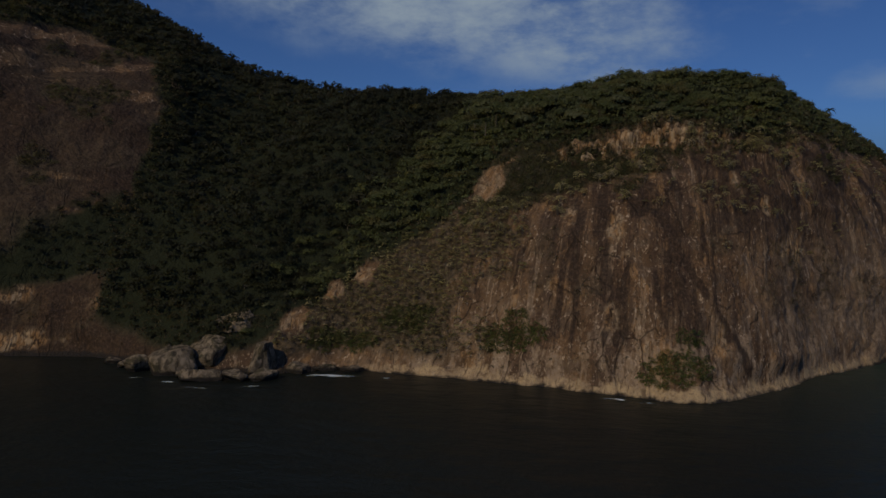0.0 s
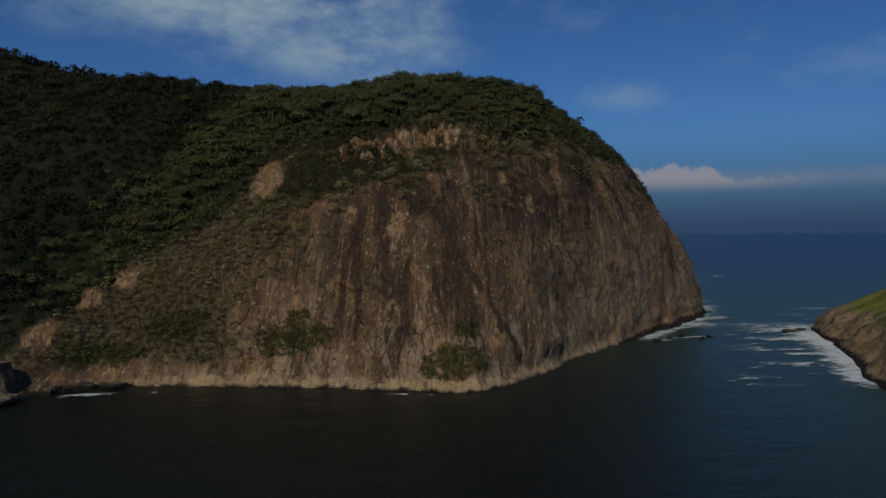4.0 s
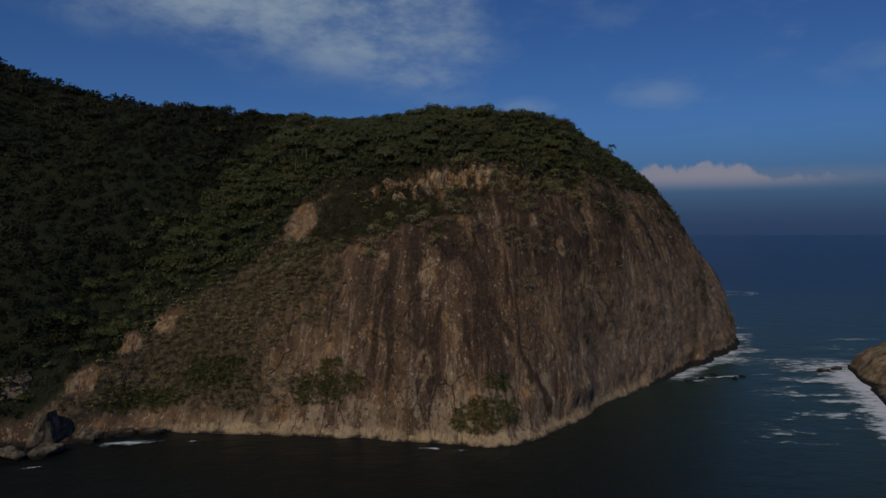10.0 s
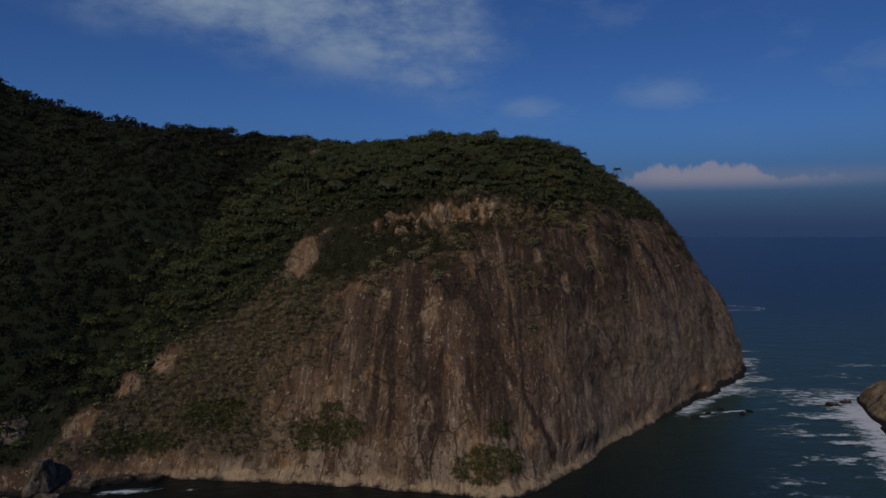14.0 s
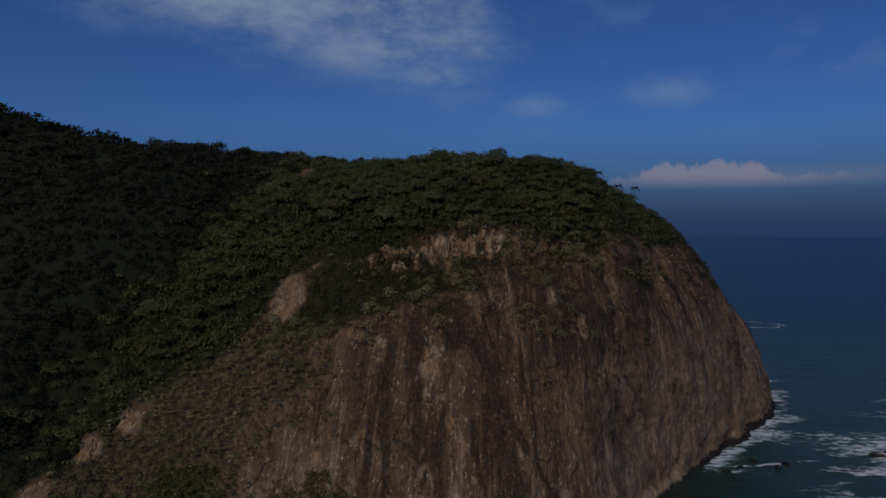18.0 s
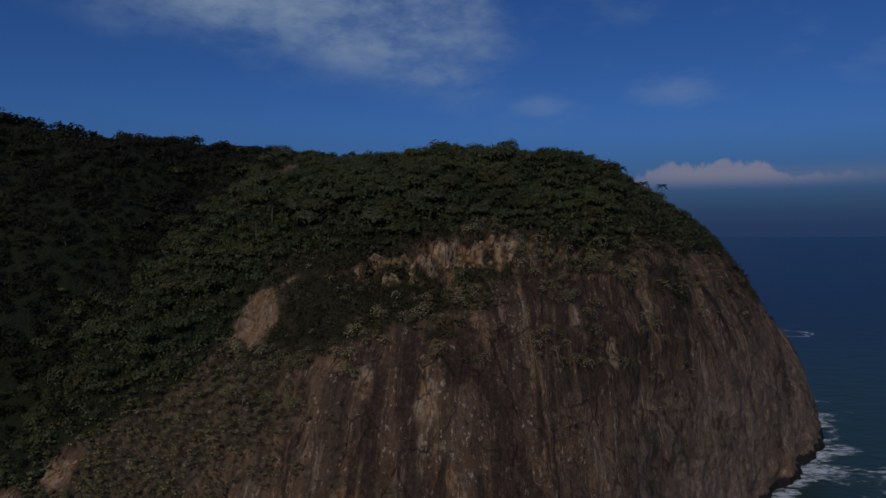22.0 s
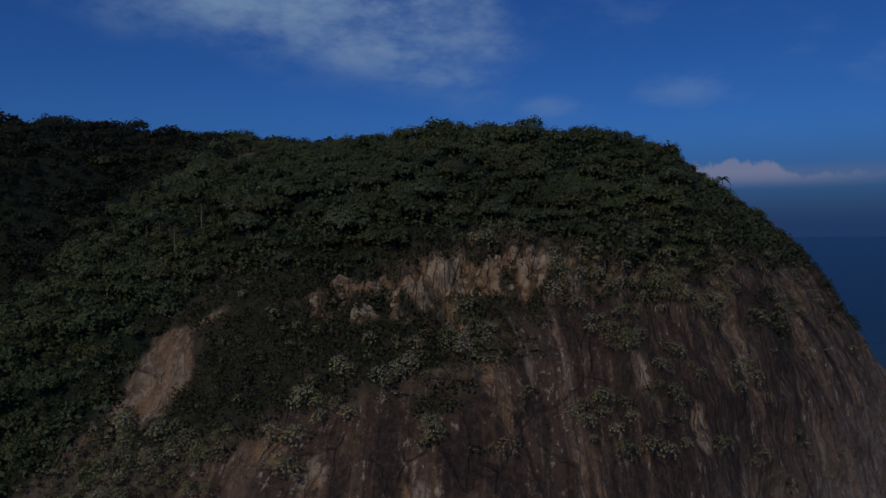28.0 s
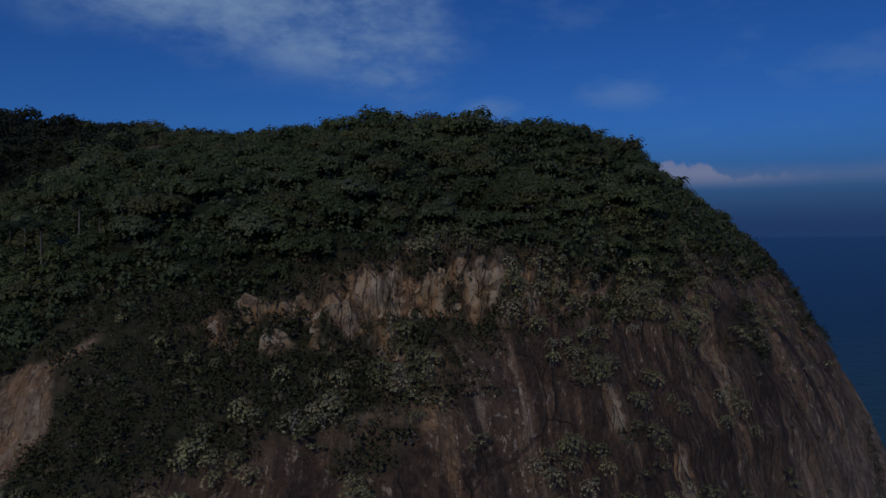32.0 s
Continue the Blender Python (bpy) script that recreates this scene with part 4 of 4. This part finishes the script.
thick_at, thick_n = spots(np.clip(thick_share, 0, 1) * (thick_share > 0.28) * (vv < 0.6), 3.2, 131, 0.55)
rng = np.random.default_rng(12)
strew("thicket", [bush_quads(430 + k, 84, 0.27) for k in range(5)], thick_at + 0.1 * thick_n, rng.uniform(0.5, 0.95, len(thick_at)), rng.uniform(0, 6.283, len(thick_at)), THICKET_LEAF,
      "fresh green thicket growing low on the cliff", "thicket", 0.3 * thick_n)

# ---- pale rosette shrubs clinging to the rock ----
gx, gz = ground[..., 0], ground[..., 2]
tufts = smooth(fbm(gx / 8, ground[..., 1] / 8, gz / 6, 3, 71), 0.05, 0.35)
on_spur = 3.6 * smooth(gx, -120, -110) * smooth(gx - 0.3 * (gz - 20) + 13 * fbm(gx / 11, ground[..., 1] / 11, gz / 9, 3, 17), -38, -60) * smooth(gz, 5, 8) * smooth(gz, 60, 50)
on_face = 0.05 * smooth(gx, -55, -40) * smooth(gx, 125, 70) * smooth(gz, 30, 60)
on_brow = 0.32 * smooth(gx, -5, 12) * (1 - 0.7 * wall) * smooth(gx, -50, -30) * smooth(gx, 118, 80) * smooth(gz, 66, 74)
pale_share = np.clip(on_spur * (0.12 + tufts) + on_brow * tufts + on_face * smooth(tufts, 0.55, 0.9), 0, 1) * (1 - forest_share) * (vv < 1)
for px, pz, r in ((-6, 69, 2.6), (-9, 65, 2.2), (7, 70.5, 2.6), (4, 75, 2.0), (-18, 66, 1.7), (-25, 63, 2.0), (-37, 56, 2.0), (14, 64, 1.2), (27, 62, 1.2), (40, 66, 1.6), (30, 84, 3.5), (46, 80, 4.0), (60, 78, 4.0), (-2, 58, 1.6)):
    pale_share = np.maximum(pale_share, 0.9 * np.exp(-(((gx - px) / r) ** 2 + ((gz - pz) / r) ** 2) ** 2) * (vv < 0.9))
pale_share *= slab_gap
pale_share *= 1 - 0.8 * smooth(gx, 8, -2) * smooth(gz, 71, 76)
pale_at, pale_n = spots(pale_share, 1.0, 121, 1.4)
near_first = np.argsort(np.where(pale_at[:, 2] > 46, 0, 1) + np.where(np.abs(pale_at[:, 0] - 5) < 62, 0, 1) + np.random.default_rng(29).uniform(size=len(pale_at)))
CLUMPS = []
for k in range(5):
    q = rosette_clump(500 + k, 36 + 7 * k, 0.85 + 0.2 * k, 0.23, 8)[0]
    stems = [rosette_clump(500 + k, 36 + 7 * k, 0.85 + 0.2 * k, 0.23, 8)[2][j] for j in range(4)]
    CLUMPS.append((quads_mesh("foliage", q, PALE_LEAF), [mesh_from("stem", v, f, BARK) for v, f in stems]))
rng = np.random.default_rng(9)
for k, i in enumerate(near_first[:240]):
    root = tagged(new("rosette_shrub"), "pale grey-green shrub of stiff leaf tufts on bare rock", "shrub", "shrubs on the cliff")
    root.empty_display_size = 0.4
    p = Vector(pale_at[i]) + 0.15 * Vector(pale_n[i])
    root.matrix_world = Matrix.Translation(p) @ Matrix.Rotation(float(-0.5 * pale_n[i][1]), 4, "X") @ Matrix.Rotation(float(rng.uniform(0, 6.28)), 4, "Z") @ Matrix.Scale(float(rng.uniform(0.75, 1.6)), 4)
    part("foliage", CLUMPS[k % 5][0], root)
    for stem in CLUMPS[k % 5][1]:
        part("stem", stem, root)
far = near_first[240:]
strew("rosette_scrub", [rosette_clump(520 + k, 6 + k, 0.8, 0.46, 8)[0] for k in range(5)], pale_at[far] + 0.15 * pale_n[far], rng.uniform(0.7, 1.5, len(far)), rng.uniform(0, 6.283, len(far)), PALE_LEAF,
      "pale grey-green tufted shrubs scattered over the rock", "scrub", 0.5 * pale_n[far])


# ---- palms on the seaward brow ----
def palm_parts(seed, height):
    g = np.random.default_rng(seed)
    bend = g.uniform(-0.5, 0.5, 2)
    top = np.array([bend[0], bend[1], height])
    trunk = tube([(0, 0, -2.5), (bend[0] * 0.2, bend[1] * 0.2, height * 0.4), (bend[0] * 0.6, bend[1] * 0.6, height * 0.75), top], [0.26, 0.2, 0.17, 0.15], 8)
    fronds = []
    for k in range(15):
        a, lift = k * 2.39996, 1.15 - 1.5 * k / 15
        d = np.array([math.cos(a), math.sin(a), 0])
        length, q = g.uniform(2.4, 3.1), []
        for s in np.linspace(0.08, 1, 12):
            c = top + d * length * s * math.cos(lift * 0.7) + np.array([0, 0, 1]) * (length * s * math.sin(lift) - 1.35 * s * s * length * 0.55)
            side = np.cross(d, (0, 0, 1))
            for sign in (-1, 1):
                tip = c + sign * side * 0.75 * math.sin(math.pi * min(1, 0.15 + s * 0.85)) + d * 0.35 - np.array([0, 0, 0.32])
                q.append([c - d * 0.1, c + d * 0.1, tip + d * 0.05, tip - d * 0.05])
        q = np.array(q)
        fronds.append(np.concatenate([q, np.broadcast_to((0.3 * d + (0, 0, 0.95)), q.shape)], -1))
    return trunk, fronds


def palm(place, height, seed):
    root = tagged(new("palm_tree"), "slender palm tree with a drooping crown on the brow", "palm tree", "palms on the brow")
    root.empty_display_size = 0.5
    root.location = place
    (v, f), fronds = palm_parts(seed, height)
    part("trunk", mesh_from("trunk", v, f, BARK), root)
    shaft = tube([v[-8:].mean(0) - (0, 0, 0.9), v[-8:].mean(0) + (0, 0, 0.15)], [0.2, 0.1], 8)
    crown = part("crown_shaft", mesh_from("crown_shaft", *shaft, PALM_LEAF), root)
    for q in fronds:
        part("frond", quads_mesh("frond", q, PALM_LEAF), crown)


def ground_z(x, y):
    k = np.argmin((ground[..., 0] - x) ** 2 + (ground[..., 1] - y) ** 2 + 1e3 * (vv > 1.2))
    return float(ground.reshape(-1, 3)[k, 2])


for x, y, top, seed in ((98.2, 383.0, 110.2, 1), (75.5, 366.0, 116.8, 2), (87.0, 372.0, 110.6, 3), (62, 358, 117.6, 5), (-60, 283, 95, 6), (-57, 291, 99.5, 7), (-66, 289, 95.5, 8), (-52, 288, 97.5, 9), (-71, 293, 95, 10)):
    base = ground_z(x, y)
    palm((x, y, base), top - base, seed)


# ---- sea boulders ----
def boulder(name, seed, place, size, turn, label, cuts=5, sharp=0.25):
    bm = bmesh.new()
    bmesh.ops.create_icosphere(bm, subdivisions=4, radius=1.0)
    g = np.random.default_rng(seed)
    planes = [(Vector(g.normal(size=3)).normalized(), g.uniform(0.42, 0.72)) for _ in range(cuts)]
    for v in bm.verts:
        c = v.co.copy()
        for n_, d in planes:
            over = c.dot(n_) - d
            if over > 0:
                c -= n_ * over * (1 - sharp)
        c += c.normalized() * (0.16 * noise.noise(c * 1.6 + Vector((seed, 0, 0))) + 0.07 * noise.noise(c * 4 + Vector((0, seed, 0))) + 0.03 * noise.noise(c * 11))
        v.co = c
    me = bpy.data.meshes.new("boulder")
    bm.to_mesh(me)
    bm.free()
    for p in me.polygons:
        p.use_smooth = True
    me.materials.append(BOULDER)
    ob = new(name, me)
    ob.matrix_world = Matrix.Translation(place) @ Matrix.Rotation(radians(turn), 4, "Z") @ Matrix.Diagonal((*size, 1))
    return tagged(ob, label, "boulder", "boulders on the shore")


BIG = "large rounded grey granite boulder at the water's edge"
FLAT = "low flat grey granite boulder washed by the sea"
for k, (x, y, z, sx, sy, sz, turn, label) in enumerate((
    (-145.5, 184, 2.0, 13.0, 9.5, 7.6, 10, BIG), (-136, 195, 5.0, 13.0, 9.0, 8.0, -15, BIG), (-129, 202, 14.5, 8.0, 6.0, 6.4, 25, "grey granite boulder perched above the shore"),
    (-127, 175, 0.8, 8.0, 5.0, 3.6, 5, FLAT), (-117, 178, 1.2, 5.4, 4.2, 3.2, -20, FLAT),
    (-108, 180, 1.0, 6.4, 4.2, 2.8, 12, FLAT), (-154, 181, 1.6, 5.6, 4.4, 4.6, 30, "angular grey block leaning at the water's edge"), (-163, 186, 0.6, 3.8, 3.0, 2.4, 70, FLAT), (-172, 190, 0.4, 3.6, 3.0, 1.9, 15, FLAT),
    (-103, 194, 0.8, 6.0, 4.0, 2.9, 0, "dark weathered boulder at the foot of the spur"), (-148, 187, 3.6, 3.6, 3.2, 4.2, 45, "small grey boulder beside a larger one"), (-135, 177, 0.3, 3.0, 2.4, 1.7, 80, FLAT), (-95, 200, 0.7, 7.6, 3.6, 2.2, 12, FLAT),
    (-86, 200, 0.4, 5.0, 2.6, 1.6, 5, FLAT))):
    boulder("boulder", 600 + k, (x - 3.5, y + 6, z), (sx, sy, sz), turn, label, 12 if "angular" in label else 9, 0.0 if "angular" in label else 0.06)
# dark rocks awash in the channel
for k, (x, y, sx, sy, sz) in enumerate(((104.5, 276, 2.6, 1.6, 1.0), (119, 288, 2.2, 1.8, 1.5), (125, 281, 2.4, 1.6, 1.3), (129.5, 285, 3.0, 1.6, 1.0), (171, 294, 3.4, 2.2, 1.6), (178, 299, 3.6, 2.4, 2.0), (111, 281, 1.6, 1.2, 0.9))):
    boulder("boulder", 640 + k, (x, y, 0.1), (sx, sy, sz), 37 * k, "small dark rock awash in the white surf", 8, 0.05)


def wedge():
    """A tall leaning block with a flat head, a sloping face and an overhang."""
    bm = bmesh.new()
    for v in ((-5.2, -1, -1.5), (-3.1, -5, -1.5), (3.6, 1, -1.5), (3.4, 7, -1.5), (-3.6, 7, -1.5), (-2.4, 1, 9.6), (2.2, -2.4, 10.0), (2.6, 2.5, 9.9), (-1.4, 4, 9.7)):
        bm.verts.new(v)
    bmesh.ops.convex_hull(bm, input=bm.verts)
    bmesh.ops.dissolve_limit(bm, angle_limit=radians(12), verts=bm.verts, edges=bm.edges)
    bmesh.ops.bevel(bm, geom=bm.edges[:], offset=0.22, segments=2, affect="EDGES")
    bmesh.ops.triangulate(bm, faces=bm.faces)
    bmesh.ops.subdivide_edges(bm, edges=[e for e in bm.edges if e.calc_length() > 1.5], cuts=5, use_grid_fill=True)
    bmesh.ops.triangulate(bm, faces=bm.faces)
    for v in bm.verts:
        n_ = noise.noise(v.co * 0.45) * 0.45 + noise.noise(v.co * 1.4) * 0.16
        v.co += Vector((n_, noise.noise(v.co * 0.6 + Vector((9, 0, 0))) * 0.4, 0.4 * n_))
    me = bpy.data.meshes.new("boulder")
    bm.to_mesh(me)
    bm.free()
    me.materials.append(BOULDER)
    ob = new("boulder", me)
    ob.location = (-116.5, 194.5, 0.3)
    return tagged(ob, "tall angular granite block leaning over the shore", "boulder", "boulders on the shore")


wedge()


# ---- broken blocks of pale rock along the scarp under the forest ----
def block_material():
    m = Mat("pale_scarp_granite", 0.9, 0.2)
    c = m.mix(m.ramp(m.noise(0.5, 6, 0.65), 0.36, 0.64), (0.36, 0.25, 0.14), (0.58, 0.44, 0.28))
    c = m.mix(m.ramp(m.noise(1.1, 6, 0.6, (1, 1, 0.12)), 0.52, 0.68, 0, 0.8), c, (0.10, 0.068, 0.042))
    m.bump(m.noise(1.5, 8, 0.65), 0.8, 0.4)
    return m.colour(c)


BLOCK = block_material()


def block_mesh(seed):
    bm = bmesh.new()
    bmesh.ops.create_icosphere(bm, subdivisions=4, radius=1.0)
    g = np.random.default_rng(seed)
    planes = [(Vector((*g.normal(size=2), 0.45 * g.normal())).normalized(), g.uniform(0.34, 0.6)) for _ in range(13)]
    for v in bm.verts:
        c = v.co.copy()
        for n_, d in planes:
            over = c.dot(n_) - d
            if over > 0:
                c -= n_ * over
        v.co = c * (1 + 0.06 * noise.noise(c * 2.3 + Vector((seed, 0, 0))) + 0.05 * noise.noise(c * 7))
    me = bpy.data.meshes.new("block")
    bm.to_mesh(me)
    bm.free()
    for f in me.polygons:
        f.use_smooth = True
    me.materials.append(BLOCK)
    return me


BLOCKS = [block_mesh(700 + k) for k in range(7)]
for x, y, z, size in ((190, 240, 25.9, 1.3), (192.5, 238, 26.9, 1.0), (188, 242.5, 24.6, 0.9), (186, 222, 29.3, 0.8), (175, 234, 20.0, 0.9), (191, 244, 25.2, 0.6)):
    ob = tagged(new("rock_block", BLOCKS[int(x) % 7]), "pale granite rock lying in the grass of the islet", "rock", "rocks on the islet")
    ob.matrix_world = Matrix.Translation((x, y, z)) @ Matrix.Rotation(x, 4, "Z") @ Matrix.Diagonal((size * 1.4, size, size, 1))
flat = ground[:, :NV].reshape(-1, 3)
rng = np.random.default_rng(14)
for k in range(12):
    x = -30 + 46 * (k + rng.uniform(-0.6, 0.6)) / 12
    zz = 79.5 + 1.6 * math.sin(x * 0.21) + rng.uniform(-2.4, 3.6) - 0.10 * abs(x - 5) * (x < 5)
    near_row = np.argmin((flat[:, 0] - x) ** 2 + (flat[:, 2] - zz) ** 2)
    q = flat[near_row]
    size = rng.uniform(0.8, 1.9) * (1.1 if x < 12 else 0.8)
    ob = tagged(new("rock_block", BLOCKS[k % 7]), "pale tan granite block jutting from the cliff below the trees", "rock", "blocks along the scarp")
    ob.matrix_world = Matrix.Translation((q[0], q[1] + 0.75 * size, q[2] - 0.25 * size)) @ Matrix.Rotation(rng.uniform(-0.6, 0.6), 4, "Z") @ Matrix.Rotation(rng.uniform(-0.6, 0.6), 4, "Y") @ Matrix.Diagonal((size * rng.uniform(1.0, 2.2), size * 1.2, size * rng.uniform(0.8, 1.4), 1))


# ---- white water ----
def foam(place, length, width, turn, gain, seed, ring=False):
    n, k = 64, 18
    a, f = np.meshgrid(np.linspace(0, 2 * math.pi, n, endpoint=False), np.linspace(0, 1, k), indexing="ij")
    wob = 1 + 0.35 * fbm(np.cos(a) * 1.6 + seed, np.sin(a) * 1.6, f * 0.7, 3, seed)
    x, y = f * np.cos(a) * wob * length / 2, f * np.sin(a) * wob * width / 2
    thick = np.exp(-((f - 0.75) / 0.10) ** 2) if ring else (1 - f) ** 0.8
    c, s_ = math.cos(radians(turn)), math.sin(radians(turn))
    v = np.stack([place[0] + x * c - y * s_, place[1] + x * s_ + y * c, 0.10 + 0.35 * thick * (0 if ring else 1) + 0.004 * seed + 0 * x], -1)
    me = mesh_from("foam", v.reshape(-1, 3), grid_faces(n, k, True), FOAM)
    point_data(me, "thick", thick * gain * 0.85)
    return tagged(new("surf_foam", me), "white surf foam breaking along the rocks", "foam", "", "stuff")


def foam_sheet():
    """One lacy sheet of broken water through the channel between headland and islet."""
    x, y = np.meshgrid(np.arange(66, 350, 1.9), np.arange(150, 470, 1.9), indexing="ij")
    land, isle = st[::4, :2], catmull(ISLET_PLAN, 160)
    d1 = np.min(np.hypot(x[..., None] - land[:, 0], y[..., None] - land[:, 1]), -1)
    d2 = np.min(np.hypot(x[..., None] - isle[:, 0], y[..., None] - isle[:, 1]), -1)
    swell = fbm(x / 26, y / 9, 0 * x, 4, 91)
    west = smooth(y, 176, 200) * smooth(x + 0.25 * (y - 280), 235, 175)
    t = 0.98 * np.exp(-(d2 / (9 + 9 * smooth(y, 225, 290))) ** 2) * west
    t = np.maximum(t, 0.80 * np.exp(-(d2 / 42) ** 2) * west * smooth(swell, -0.15, 0.35))
    t = np.maximum(t, 0.80 * np.exp(-(d1 / 6.0) ** 2) * smooth(x, 90, 104) * smooth(fbm(x / 15, y / 15, 0 * x, 3, 93), -0.9, -0.1))
    t = np.maximum(t, 0.74 * np.exp(-(d1 / 20) ** 2) * smooth(x, 96, 116) * smooth(swell, 0.02, 0.4))
    t = np.maximum(t, 0.42 * smooth(x, 110, 150) * smooth(y, 240, 290) * smooth(y, 430, 380) * smooth(swell, 0.15, 0.6))
    t = t * smooth(y, 468, 440) * smooth(x, 348, 310) * smooth(x, 67, 76)
    me = mesh_from("foam", np.stack([x, y, 0.12 + 0.25 * np.clip(t, 0, 1)], -1).reshape(-1, 3), grid_faces(*x.shape), FOAM)
    point_data(me, "thick", t)
    return tagged(new("surf_foam", me), "white surf breaking round the rocks of the channel", "foam", "", "stuff")


foam_sheet()
for k, row in enumerate((
    (-93, 196.5, 26, 6, 15, 1.05), (-74, 198, 12, 2.5, 10, 0.8), (-2, 190.5, 16, 2.6, -5, 0.9), (6, 188.5, 9, 2, 5, 0.7), (-137, 174, 12, 3, 5, 0.9), (-125, 169, 16, 2.4, 3, 0.8), (-150, 176, 10, 2.4, 15, 0.8), (-108, 176, 15, 3, 15, 0.9), (107, 276, 16, 6, 25, 0.95), (123, 284, 24, 5, 12, 1.0), (140, 288, 18, 3, 4, 0.8),
    (330, 600, 90, 7, 4, 0.5), (420, 640, 80, 8, 0, 0.5), (250, 560, 60, 5, 3, 0.45))):
    foam(row[:2], row[2], row[3], row[4], row[5], k)
foam((285, 648), 62, 42, 10, 1.0, 40, True)
